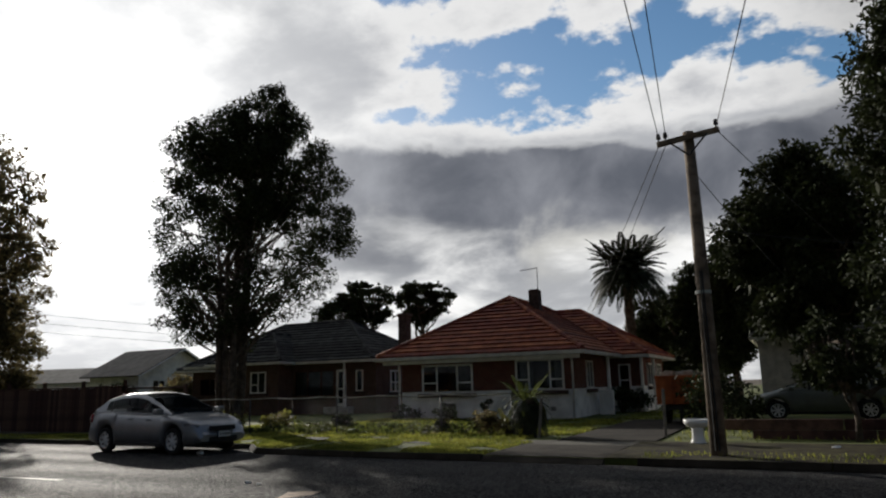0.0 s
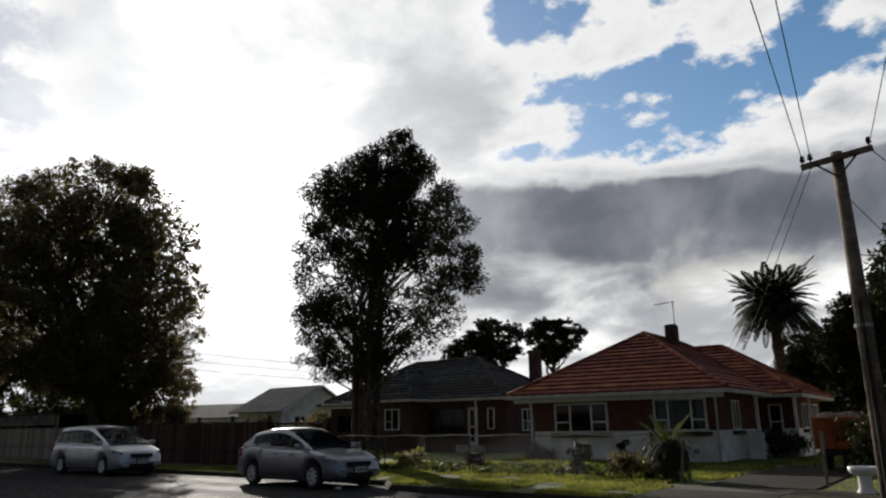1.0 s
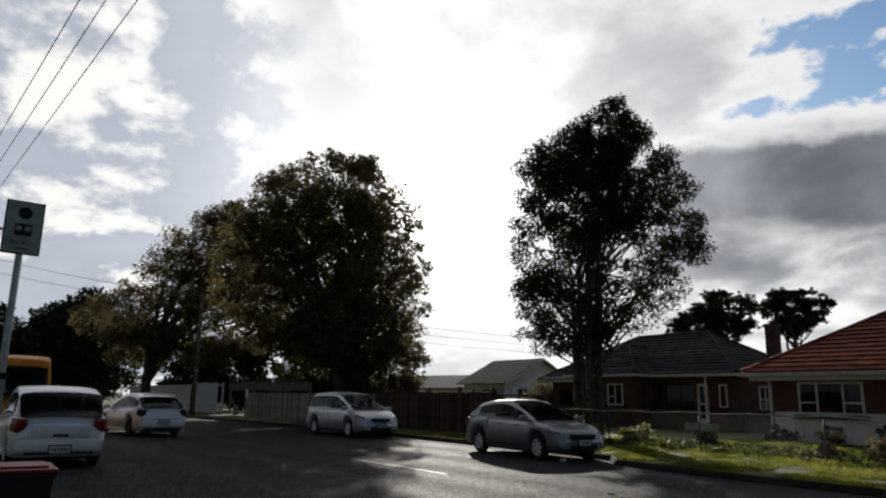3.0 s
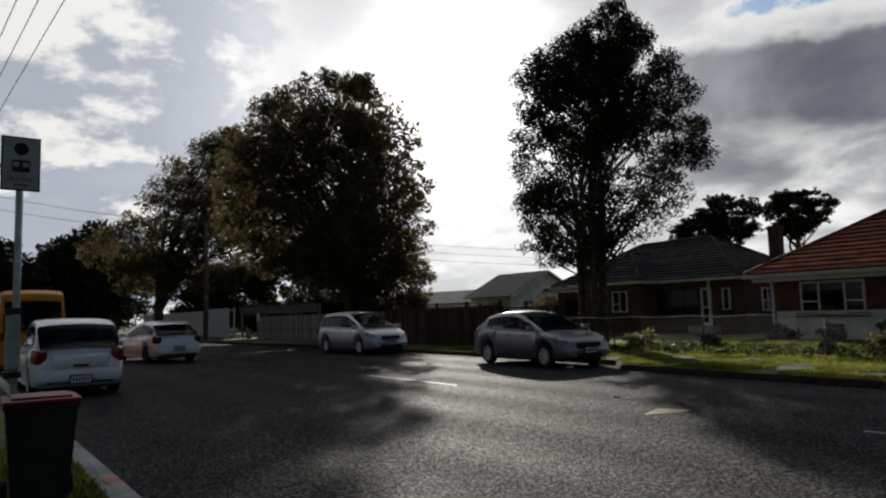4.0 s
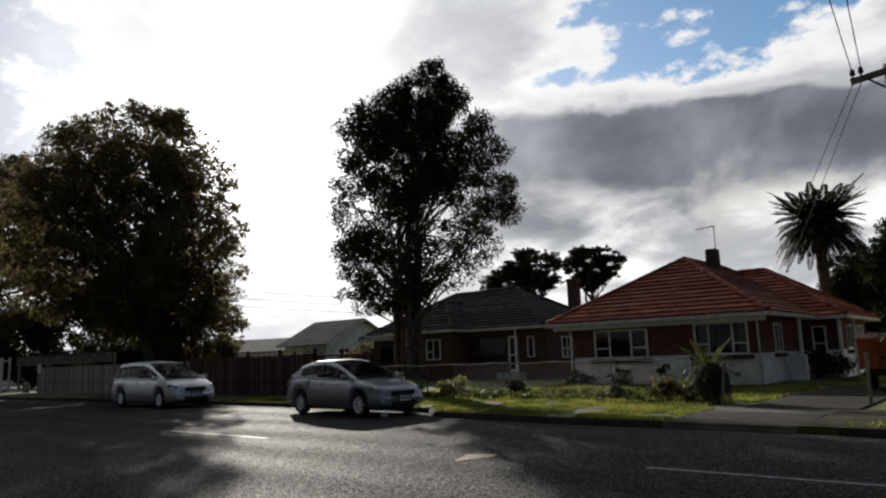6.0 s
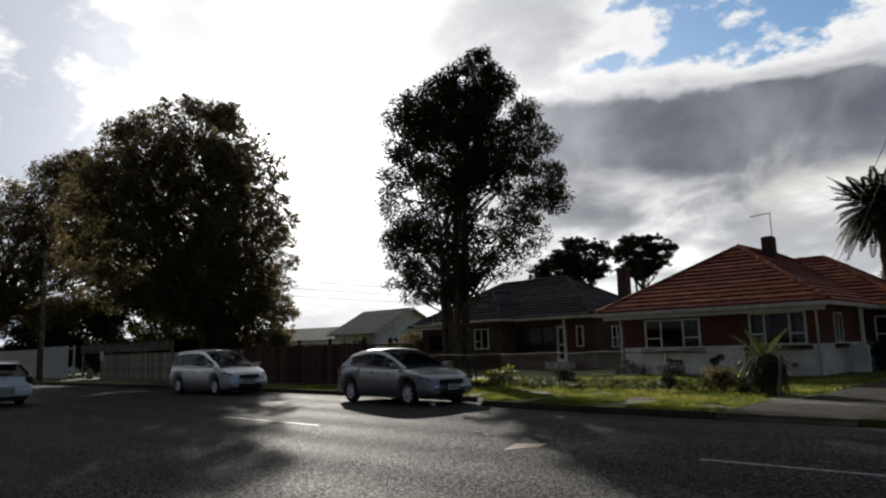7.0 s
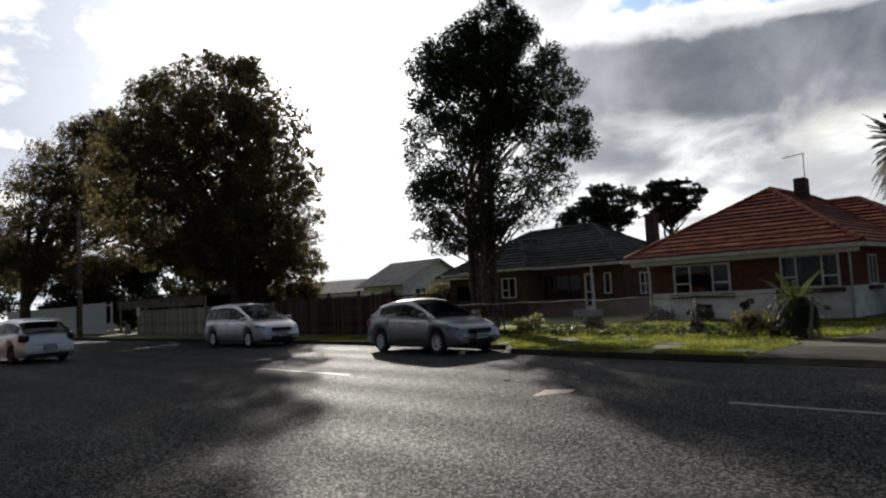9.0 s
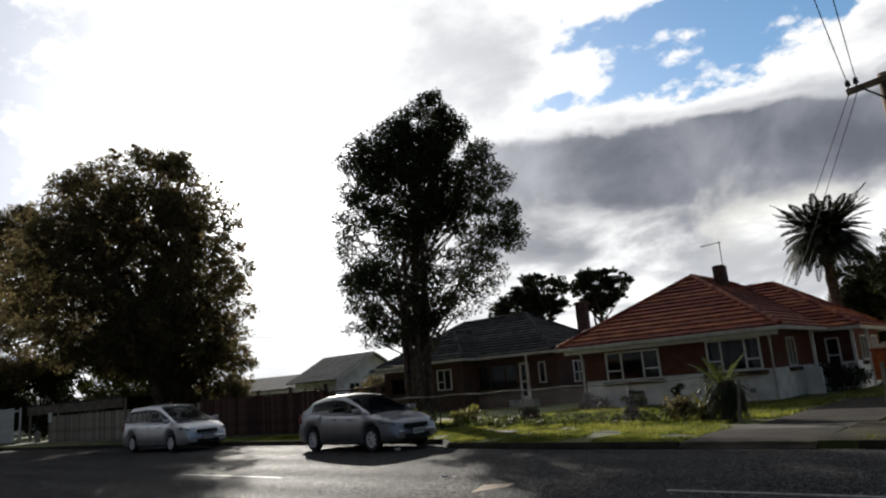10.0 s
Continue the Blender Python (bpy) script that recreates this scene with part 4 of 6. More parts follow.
tree("tall_tree", -18.83, 20.67,
     [(2.6, -1.9, 0.4), (3.3, -2.4, 0.9), (4.1, -3.1, 2.0), (4.7, -3.5, 3.0), (5.3, -3.65, 3.8), (6.1, -3.5, 4.3), (6.8, -3.4, 4.65), (8.0, -3.2, 4.5), (9.2, -3.15, 4.4), (10.6, -3.35, 3.75),
      (11.3, -2.7, 3.4), (12.0, -1.9, 3.0), (12.6, -1.0, 2.2), (13.0, 0.0, 1.95), (13.7, 0.9, 1.8)],
     "tall dark leafy tree with several stems, standing behind the fence", clumps=400, leaves=104000, size=0.062, stems=11, trunk_r=0.23, depth=0.62,
     clump_r=(0.32, 0.7), hollow=(3.6, 0.5), fork=0.9, spread=1.9, lean=0.14, thin=(7.8, 3.4, 0.66), bough=0.042, sprays=0.06, full=0.92)
tree("broad_tree", -37.3, 19.8,
     [(0.6, 0.8, 4.6), (2.3, 0.0, 5.0), (3.4, -1.5, 5.2), (4.4, -6.0, 5.3), (5.4, -7.4, 5.35), (7.0, -8.2, 5.4), (8.5, -8.3, 5.25), (10.0, -8.1, 5.1), (11.6, -7.6, 4.75),
      (13.4, -6.5, 4.0), (14.8, -4.4, 2.8), (15.8, -3.0, 1.3)],
     "broad spreading tree with small olive leaves behind the fence", leaf="leaf_light", clumps=820, leaves=125000, size=0.075, stems=12, trunk_r=0.45, depth=0.85, core=15000,
     clump_r=(0.35, 0.85), fork=1.8, sprays=0.45, bough=0.05, full=0.82)
tree("street_tree", -64.3, 15.2,
     [(4.2, -3.0, 7.0), (5.6, -5.5, 10.0), (8.0, -6.8, 12.5), (9.4, -5.5, 12.5), (10.5, -3.0, 12.5), (13.0, -1.5, 11.5), (15.5, 0.2, 9.0), (17.5, 3.0, 8.4), (18.8, 5.0, 7.0)],
     "leaning street tree with thin olive foliage", leaf="leaf_light", clumps=420, leaves=62000, size=0.11, stems=8, trunk_r=0.4, depth=0.6,
     clump_r=(0.6, 1.2), fork=3.0, sprays=0.3)
tree("far_tree", -95, 15.5, outline(1.0, 13, 9), "dark leafy tree far along the street", clumps=90, leaves=14000, size=0.26, clump_r=(1.0, 2.0), trunk_r=0.5, group="dark trees at the end of the street")
tree("far_tree", -112, 17.0, outline(1.0, 14, 10), "dark leafy tree far along the street", clumps=90, leaves=14000, size=0.28, clump_r=(1.0, 2.0), trunk_r=0.5, group="dark trees at the end of the street")
tree("far_tree", -90, 4.0, outline(0.2, 10.5, 6.5), "dark leafy tree far along the street", clumps=110, leaves=16000, size=0.26, clump_r=(0.9, 1.7), trunk_r=0.5, group="dark trees at the end of the street")
tree("far_tree", -93, 11.5, outline(0.2, 10.0, 6.0), "dark leafy tree far along the street", clumps=110, leaves=16000, size=0.26, clump_r=(0.9, 1.7), trunk_r=0.5, group="dark trees at the end of the street")
tree("far_tree", -75, -6.0, outline(0.6, 9, 7), "dark leafy tree far along the street", clumps=90, leaves=14000, size=0.22, clump_r=(0.9, 1.6), trunk_r=0.4, group="dark trees at the end of the street")
tree("far_tree", -122, 3.5, outline(1.0, 13, 10), "dark leafy tree at the far end of the street", clumps=90, leaves=14000, size=0.28, clump_r=(1.0, 2.0), trunk_r=0.5, group="dark trees at the end of the street")
tree("dark_tree", -58.0, 30.0, outline(0.8, 12.0, 5.5), "dark leafy tree behind the pale house", clumps=90, leaves=18000, size=0.15, clump_r=(0.6, 1.2), trunk_r=0.3)
for x, y, top in ((-73.0, 22.5, 7.0), (-66.0, 24.0, 6.6)):
    tree("bushy_tree", x, y, outline(0.4, top, 4.6), "dark bushy tree behind the white fence", group="bushy trees behind the white fence", clumps=80, leaves=14000, size=0.17, clump_r=(0.6, 1.2), trunk_r=0.2, fork=1.0)
tree("yellow_tree", -50.5, 24.0, outline(0.5, 7.6, 3.2), "yellow-green bushy tree behind the grey fence", leaf="leaf_yellow", clumps=110, leaves=15000, size=0.11,
     clump_r=(0.5, 1.0), trunk_r=0.15, fork=1.0)
UMBRELLA = [(0.0, -0.35, 0.2), (0.3, -0.75, 0.65), (0.6, -1.0, 1.0), (0.85, -0.85, 0.9), (1.0, -0.5, 0.6)]
for x, y, z0, z1, half, fork, label in ((-28.0, 44.4, 5.2, 9.0, 2.6, 3.3, "dark spreading tree with bare lower limbs behind the house"),
                                        (-24.2, 46.2, 5.8, 8.8, 2.6, 3.0, "dark spreading tree with bare lower limbs behind the house"),
                                        (-29.6, 43.6, 3.8, 7.7, 3.0, 2.4, "low dark tree behind the grey house")):
    tree("spreading_tree", x, y, outline(z0, z1, half, UMBRELLA), label, clumps=120, leaves=17000, size=0.085, clump_r=(0.28, 0.6), trunk_r=0.22, fork=fork, stems=6, flat=0.45, sprays=0.25,
         bough=0.05, group="spreading trees behind the house")
# the dark trees beyond the pole
tree("dark_tree", 5.0, 21.0, [(1.6, -3.4, 4.0), (3.5, -4.2, 5.0), (6.0, -4.0, 5.5), (8.0, -4.1, 5.5), (9.2, -3.5, 5.5), (10.5, -2.6, 5.0), (12.5, -2.2, 4.5), (14.5, -1.6, 3.5), (16.0, -0.8, 1.5)],
     "large dark leafy tree beside the driveway", core=16000, clumps=320, leaves=95000, size=0.085, stems=7, trunk_r=0.4, clump_r=(0.5, 1.0), fork=1.8)
for x, y, z0, z1, h in ((-0.2, 41.0, 3.6, 10.9, 2.9), (-3.0, 43.5, 2.0, 10.3, 1.9), (2.4, 40.5, 4.2, 11.1, 3.2), (-5.4, 46.0, 1.0, 8.6, 2.8), (-8.2, 49.0, 1.0, 7.6, 3.2)):
    tree("dark_tree", x, y + 2.5, outline(z0, z1, h), "dense dark tree behind the houses", group="dense trees behind the houses", core=3000, clumps=90, leaves=22000, size=0.115, clump_r=(0.5, 1.0), trunk_r=0.25, fork=1.6)
tree("dark_tree", 0.9, 29.6, outline(2.9, 10.0, 3.3), "dense dark tree in front of the white house", core=4000, clumps=110, leaves=26000, size=0.11, clump_r=(0.5, 1.0), trunk_r=0.25, fork=2.2)
tree("small_tree", 1.1, 17.4, outline(1.0, 2.8, 1.05, skew=-0.45), "small dark-leaved garden tree beside the low wall", leaf="leaf", clumps=32, leaves=2600, size=0.07, stems=4,
     trunk_r=0.06, fork=0.8, clump_r=(0.2, 0.4))


def frond(quads, base, out, length, rise, sag, leaflet, width, n=26):
    """One feather-shaped leaf: a bent rib with paired leaflets."""
    out = np.asarray(out) / np.linalg.norm(out)
    up = np.array([0, 0, 1.0])
    across = np.cross(out, up)
    pts = [base + out * length * f * (1 - 0.15 * f) + up * length * (rise * f - sag * f * f) for f in np.linspace(0, 1, n + 1)]
    for i in range(n):
        p, q = pts[i], pts[i + 1]
        d = (q - p) / (np.linalg.norm(q - p) + 1e-9)
        quads.append([p - across * 0.015, q - across * 0.012, q + across * 0.012, p + across * 0.015])
        if i > 2:
            ll = leaflet * math.sin(math.pi * (0.12 + 0.82 * i / n)) * RNG.uniform(0.85, 1.1)
            for s in (-1, 1):
                tip = p + across * s * ll * 0.8 + d * ll * 0.65 - up * ll * RNG.uniform(0.05, 0.25)
                quads.append([p, (p + tip) / 2 + d * width, tip, (p + tip) / 2 - d * width])


def palm(name, x, y, z, height, length, count, label, leaflet=0.45, radius=0.35, leaf="frond", top=0.95, sag=0.85, category="palm tree", fall=1.65):
    root = thing(name, pose(x, y, z), label, category)
    bm = bmesh.new()
    n = 16
    rod(bm, [(0.02 * math.sin(i), 0.02 * math.cos(i), -0.1 + (height + 0.1) * i / n) for i in range(n + 1)],
        [radius * (1.15 if i % 2 else 0.95) * (1.25 if i == 0 else 1) for i in range(n + 1)], 12)
    part("trunk", bm, "bark", root)
    quads = []
    for i in range(count):
        f = i / count
        a = i * 2.399963
        rise = top - fall * f + RNG.uniform(-0.08, 0.08)
        frond(quads, np.array([0.12 * math.cos(a), 0.12 * math.sin(a), height - 0.1]), (math.cos(a), math.sin(a), 0.0), length * RNG.uniform(0.85, 1.08),
              rise, sag * (0.45 + 0.4 * f), leaflet, 0.085 * length / 3)
    quads_mesh("frond", np.array(quads), leaf, root)
    return root


palm("palm_tree", -9.0, 46.0, 0.09, 8.55, 2.8, 150, "tall date palm with a round head of arching fronds", leaflet=0.5, radius=0.3, top=1.2, sag=0.8, fall=1.55)
palm("garden_palm", -6.5, 18.3, 0.09, 1.0, 0.75, 34, "young olive-green palm with thin upright fronds beside the gate", leaflet=0.1, radius=0.1, leaf="weed", top=1.6, sag=1.25)
palm("garden_palm", -6.35, 18.1, 0.09, 0.95, 0.5, 46, "dark skirt of dry palm fronds beside the gate", leaflet=0.2, radius=0.16, top=0.4, sag=1.6)
palm("garden_palm", -7.1, 18.5, 0.09, 0.35, 0.55, 18, "low yellow-green palm clump in the front garden", leaflet=0.13, radius=0.1, leaf="leaf_yellow", top=1.3)


def shrub(x, y, z0, half, height, label, leaf="leaf", leaves=900, size=0.06):
    root = thing("shrub", pose(x, y, 0.09), label, "shrub", "garden shrubs")
    cs = [np.array([RNG.uniform(-0.7, 0.7) * half, RNG.uniform(-0.5, 0.5) * half, z0 + height * RNG.uniform(0.2, 0.85)]) for _ in range(9)]
    bm = bmesh.new()
    for c in cs:
        rod(bm, [(0, 0, -0.05), c * 0.5 + np.array([0, 0, 0.05]), c], [0.025, 0.015, 0.006], 5)
    part("stem", bm, "bark", root)
    quads_mesh("foliage", leaf_quads(cs, [half * 0.5] * 9, [leaves // 9] * 9, size), leaf, root)
    return root


for x, y, half, hh, leaf in ((-7.0, 32.4, 0.8, 1.2, "leaf"), (-6.2, 31.8, 0.7, 1.0, "leaf"), (-14.6, 26.3, 0.55, 0.6, "leaf"), (-12.6, 26.3, 0.3, 0.8, "leaf"), (-11.0, 26.4, 0.3, 0.9, "leaf"),
                             (-9.2, 18.9, 0.35, 0.75, "leaf"), (-16.2, 19.8, 0.6, 0.6, "leaf_yellow"), (-17.6, 19.2, 0.6, 0.6, "leaf_yellow"), (-13.9, 20.6, 0.4, 0.6, "leaf"),
                             (-7.6, 18.5, 0.5, 0.6, "leaf_light"), (-1.9, 22.0, 1.0, 1.9, "leaf"), (-1.5, 20.8, 0.8, 1.5, "leaf"), (-2.4, 22.8, 0.9, 1.6, "leaf"), (2.5, 19.5, 0.9, 1.5, "leaf"), (-45.5, 21.0, 1.4, 2.0, "leaf"),
                             (-38.0, 36.0, 2.0, 2.4, "leaf_light"), (-44.5, 36.0, 2.0, 2.2, "leaf"), (-9.6, 26.4, 0.3, 0.5, "leaf")):
    shrub(x, y, 0.0, half, hh, {"leaf": "dark green bushy shrub in the front garden", "leaf_yellow": "yellow-green leafy weeds and shrub", "leaf_light": "olive green shrub beside the fence"}[leaf], leaf,
          int(1100 * max(0.6, half) * (3.5 if half > 1 else 1)), 0.045 + 0.03 * half)


def blades(name, areas, label, height, mat="grass", follow=True):
    """Grass as many thin blades over (x0, x1, y0, y1, z, count); y is counted from the far kerb where follow is set."""
    quads = []
    for x0, x1, y0, y1, z, n in areas:
        p = np.stack([RNG.uniform(x0, x1, n), RNG.uniform(y0, y1, n), np.full(n, z)], 1)
        if follow:
            p[:, 1] += np.interp(p[:, 0], [e[0] for e in FAR_EDGE], [e[1] for e in FAR_EDGE])
        keep = np.array([noise.noise(Vector((q[0] * 0.8, q[1] * 0.8, 3.0))) for q in p]) > -0.22
        p = p[keep]
        n = len(p)
        h = height * RNG.uniform(0.5, 1.6, (n, 1))
        a = RNG.uniform(0, 2 * math.pi, n)
        w = np.stack([np.cos(a), np.sin(a), np.zeros(n)], 1) * h * 0.16
        tip = p + np.concatenate([RNG.normal(0, 0.35, (n, 2)) * h, h], 1)
        midp = (p + tip) / 2 + np.array([0, 0, 0.1]) * h
        quads.append(np.stack([p - w, p + w, midp + w * 0.9, tip], 1))
    ob = quads_mesh(name, np.concatenate(quads), mat, None, "", "stuff")
    return tagged(ob, label, "grass", kind="stuff")


blades("grass", [(-24, -5.6, 0.12, 2.45, 0.1, 60000), (-15.5, -5.6, 2.4, 3.8, 0.11, 9000), (-2.6, 4, 0.2, 1.4, 0.116, 900), (-32, -24, 0.2, 2.4, 0.1, 3000)], "short sunlit grass on the verge", 0.045)
blades("lawn_grass", [(-19, -5.3, 3.8, 8, 0.09, 26000), (-16, -5.3, 8, 13, 0.09, 20000), (-2.8, 4, 3.8, 9, 0.09, 1200), (-6, -2.8, 13, 20, 0.09, 3000)],
       "long patchy lawn grass in the front gardens", 0.07)
blades("verge_grass", [(-9, -1.5, -1.6, KERB_NEAR - 0.27, 0.1, 42000)], "short rough grass on the near verge", 0.05, follow=False)


def weeds():
    quads = []
    for _ in range(300):
        x, y = RNG.uniform(-17, -8), RNG.uniform(18.0, 21.5)
        n = RNG.integers(6, 14)
        quads.append(leaf_quads([np.array([x, y, 0.14 + RNG.uniform(0, 0.1)])], [RNG.uniform(0.08, 0.2)], [int(n)], 0.075))
    ob = quads_mesh("weeds", np.concatenate(quads), "weed", None, "", "stuff")
    tagged(ob, "broad-leaved weeds overgrowing the front garden", "weeds", kind="stuff")


weeds()

# ---- vehicles ----
def curve_at(points, x):
    return float(np.interp(x, [p[0] for p in points], [p[1] for p in points]))


def loft(rings, keep=None):
    """Cells between rings of points; keep(i, j) picks them."""
    bm = bmesh.new()
    vs = [[bm.verts.new(p) for p in ring] for ring in rings]
    for i in range(len(rings) - 1):
        for j in range(len(rings[0]) - 1):
            if keep is None or keep(i, j):
                try:
                    bm.faces.new((vs[i][j], vs[i][j + 1], vs[i + 1][j + 1], vs[i + 1][j]))
                except ValueError:
                    pass
    bmesh.ops.remove_doubles(bm, verts=bm.verts, dist=0.0005)
    bmesh.ops.delete(bm, geom=[v for v in bm.verts if not v.link_faces], context="VERTS")
    bmesh.ops.recalc_face_normals(bm, faces=bm.faces)
    return bm


def car(name, m, label, paint, L, W, H, axle, belt, roof, pillars, screen, backlight, wheel_r=0.31, rim="alloy", glass="car_glass", spokes=7,
        tails="red_lens", spoiler=False, group="", category="car", tumble=0.34, tail=None, plates=(0.45, 0.5), lamp=1.0, wide_rear=False, apron=None):
    """A car facing +x, standing on z = 0. belt and roof: (x, z) lines; pillars: x of the side-window joints; screen, backlight: x ranges of the glass."""
    root = thing(name, m, label, category, group)
    hw = W / 2
    arch = wheel_r + 0.055

    def half(x):
        f, b = max(0.0, (x - (L / 2 - 0.75)) / 0.75), max(0.0, (-L / 2 + 0.6 - x) / 0.6)
        return hw * (1 - 0.2 * f ** 2.2 - 0.12 * b ** 2.2)

    def floor_z(x):
        z = 0.2 + 0.1 * max(0.0, (abs(x) - L / 2 + 0.5) / 0.5) ** 2
        for a in axle:
            if abs(x - a) < arch:
                z = max(z, wheel_r + math.sqrt(arch ** 2 - (x - a) ** 2))
        return z

    xs = sorted({round(v, 3) for v in [*np.linspace(-L / 2, L / 2, 34), *(a + arch * math.cos(t) * 0.999 for a in axle for t in np.linspace(0, math.pi, 15))]})
    rings = []
    for x in xs:
        w, lo, hi = half(x), floor_z(x), curve_at(belt, x)
        h = hi - min(lo, hi - 0.05)
        lo = hi - h
        flare = 1.0 + 0.012 * max(math.exp(-((x - a) / 0.4) ** 2) for a in axle)
        prof = [(0.0, lo), (w * 0.86, lo), (w * 0.965 * flare, lo + 0.03), (w * flare, lo + 0.4 * h), (w * 1.0, lo + 0.62 * h), (w * 0.975, lo + 0.82 * h), (w * 0.93, lo + 0.95 * h), (w * 0.82, hi + 0.012),
                (w * 0.45, hi + 0.035), (0.0, hi + 0.045)]
        rings.append([(x, y, z) for y, z in prof] + [(x, -y, z) for y, z in prof[-2::-1]])
    bm = loft(rings)
    for end in (rings[0], rings[-1]):
        bm.faces.new([bm.verts.new(p) for p in end[1:-1]])
    body = part("body", bm, paint, root, smooth_faces=True)
    # cabin
    c0, c1 = roof[0][0], roof[-1][0]
    cx = sorted({round(v, 3) for v in [*np.linspace(c0, c1, 26), *(p + d for p in pillars for d in (-0.035, 0.035)), *screen, *backlight]})
    crings, tall = [], []
    for x in cx:
        zb, zr = curve_at(belt, x) - 0.01, max(curve_at(roof, x), curve_at(belt, x) + 0.02)
        yb = half(x) * 0.93
        rise = zr - zb
        yt = yb - tumble * rise * (1.0 if rise > 0.3 else 1.3)
        tall.append(rise)
        prof = [(yb + (yt - yb) * v ** 1.25, zb + (rise - 0.07 * min(1, rise / 0.4)) * v) for v in (0, 0.1, 0.5, 0.88, 1.0)]
        prof += [(yt * 0.94, zr - 0.022 * min(1, rise / 0.4)), (yt * 0.7, zr), (yt * 0.35, zr + 0.012), (0.0, zr + 0.016)]
        crings.append([(x, y, z) for y, z in prof] + [(x, -y, z) for y, z in prof[-2::-1]])
    nj = len(crings[0]) - 1

    def top_glass(i, j, span):
        x = (cx[i] + cx[i + 1]) / 2
        k = 4 if wide_rear and span == backlight else 5
        return span[0] < x < span[1] and k <= j <= nj - k - 1

    def side_glass(i, j):
        x = (cx[i] + cx[i + 1]) / 2
        if min(tall[i], tall[i + 1]) < 0.16 or not any(a + 0.03 < x < b - 0.03 for a, b in zip(pillars, pillars[1:])):
            return False
        return j in (1, 2) or j in (nj - 2, nj - 3)

    def pillar_trim(i, j):
        x = (cx[i] + cx[i + 1]) / 2
        return any(abs(x - a) < 0.2 for a in pillars[1:-1]) and min(tall[i], tall[i + 1]) > 0.16 and j in (1, 2, nj - 2, nj - 3) and not side_glass(i, j)

    part("roof", loft(crings, lambda i, j: not (top_glass(i, j, screen) or top_glass(i, j, backlight) or side_glass(i, j) or pillar_trim(i, j))), paint, root, smooth_faces=True)
    for a in pillars[1:-1]:
        for right in (False, True):
            bm = loft(crings, lambda i, j: pillar_trim(i, j) and abs((cx[i] + cx[i + 1]) / 2 - a) < 0.2 and (j > nj / 2) == right)
            if bm.faces:
                part("pillar_trim", bm, "trim_black", root, "black pillar between the side windows")
            else:
                bm.free()
    part("windscreen", loft(crings, lambda i, j: top_glass(i, j, screen)), "car_glass", root, smooth_faces=True)
    part("rear_window", loft(crings, lambda i, j: top_glass(i, j, backlight)), "tint_glass" if glass != "car_glass" else glass, root, smooth_faces=True)
    for a, b in zip(pillars, pillars[1:]):
        for right in (False, True):
            def pick(i, j, a=a, b=b, right=right):
                return side_glass(i, j) and a < (cx[i] + cx[i + 1]) / 2 < b and (j > nj / 2) == right
            bm = loft(crings, pick)
            if bm.faces:
                part("side_window", bm, glass, root, smooth_faces=True)
            else:
                bm.free()
    # underside, seats
    part("underbody", cube(-L / 2 + 0.25, L / 2 - 0.3, -hw * 0.72, hw * 0.72, 0.17, 0.55), "trim_black", root)
    for x in (pillars[-2] - 0.25, pillars[-2] - 1.1):
        for y in (-0.36, 0.36):
            bm = cube(x - 0.1, x + 0.08, y - 0.22, y + 0.22, 0.5, curve_at(belt, x) + 0.12, 0.04)
            box(bm, x - 0.14, x - 0.04, y - 0.12, y + 0.12, curve_at(belt, x) + 0.16, curve_at(belt, x) + 0.36, 0.04)
            part("seat", bm, "cloth", root)
    # wheels
    for a in axle:
        for s in (-1, 1):
            wm = Matrix.Translation((a, s * (hw - 0.105), wheel_r)) @ Matrix.Rotation(-s * math.pi / 2, 4, "X")
            bm = lathe(bmesh.new(), [(wheel_r * 0.62, -0.09), (wheel_r * 0.93, -0.09), (wheel_r, -0.06), (wheel_r, 0.06), (wheel_r * 0.93, 0.09), (wheel_r * 0.66, 0.095), (wheel_r * 0.64, 0.05)], 28)
            wheel = part("wheel", bm, "tyre", root, smooth_faces=False)
            wheel.matrix_local = wm
            bm = lathe(bmesh.new(), [(wheel_r * 0.645, 0.0), (wheel_r * 0.655, 0.09), (wheel_r * 0.6, 0.085), (wheel_r * 0.57, 0.03)], 24)
            lathe(bm, [(wheel_r * 0.2, 0.02), (wheel_r * 0.2, 0.075), (wheel_r * 0.12, 0.085)], 14)
            for k in range(spokes):
                box(bm, 0.03, wheel_r * 0.62, -wheel_r * 0.085, wheel_r * 0.085, 0.045, 0.075, 0.0, Matrix.Rotation(2 * math.pi * k / spokes, 4, "Z"))
            part("rim", bm, rim, wheel)
    # lamps, grille, bumper trim, plates, mirrors, handles
    zn = curve_at(belt, L / 2 - 0.22)
    for s in (-1, 1):
        part("headlight", cube(-0.22 * lamp, 0.1, -0.1, 0.1, -0.05 * lamp, 0.045 * lamp, 0.035, Matrix.Translation((L / 2 - 0.24, s * hw * 0.725, zn - 0.055)) @ pose(0, 0, 0, 0, 14, -s * 28)), "clear_lens", root, smooth_faces=True)
        zt = curve_at(belt, -L / 2 + 0.16)
        part("tail_light", cube(-0.1, 0.17, -0.1, 0.12, -(tail or (0, 0.12))[1], (tail or (0, 0.11))[1], 0.045, Matrix.Translation((-L / 2 + 0.12, s * hw * 0.82, tail[0] if tail else zt - 0.13)) @ pose(0, 0, 0, 0, -8, s * 20)), tails, root, smooth_faces=True)
        xm = pillars[-1] - 0.2
        bm = cube(-0.09, 0.07, -0.1, 0.1, -0.06, 0.07, 0.03, Matrix.Translation((xm, s * (hw + 0.07), curve_at(belt, xm) + 0.06)))
        part("mirror", bm, paint, root, smooth_faces=True)
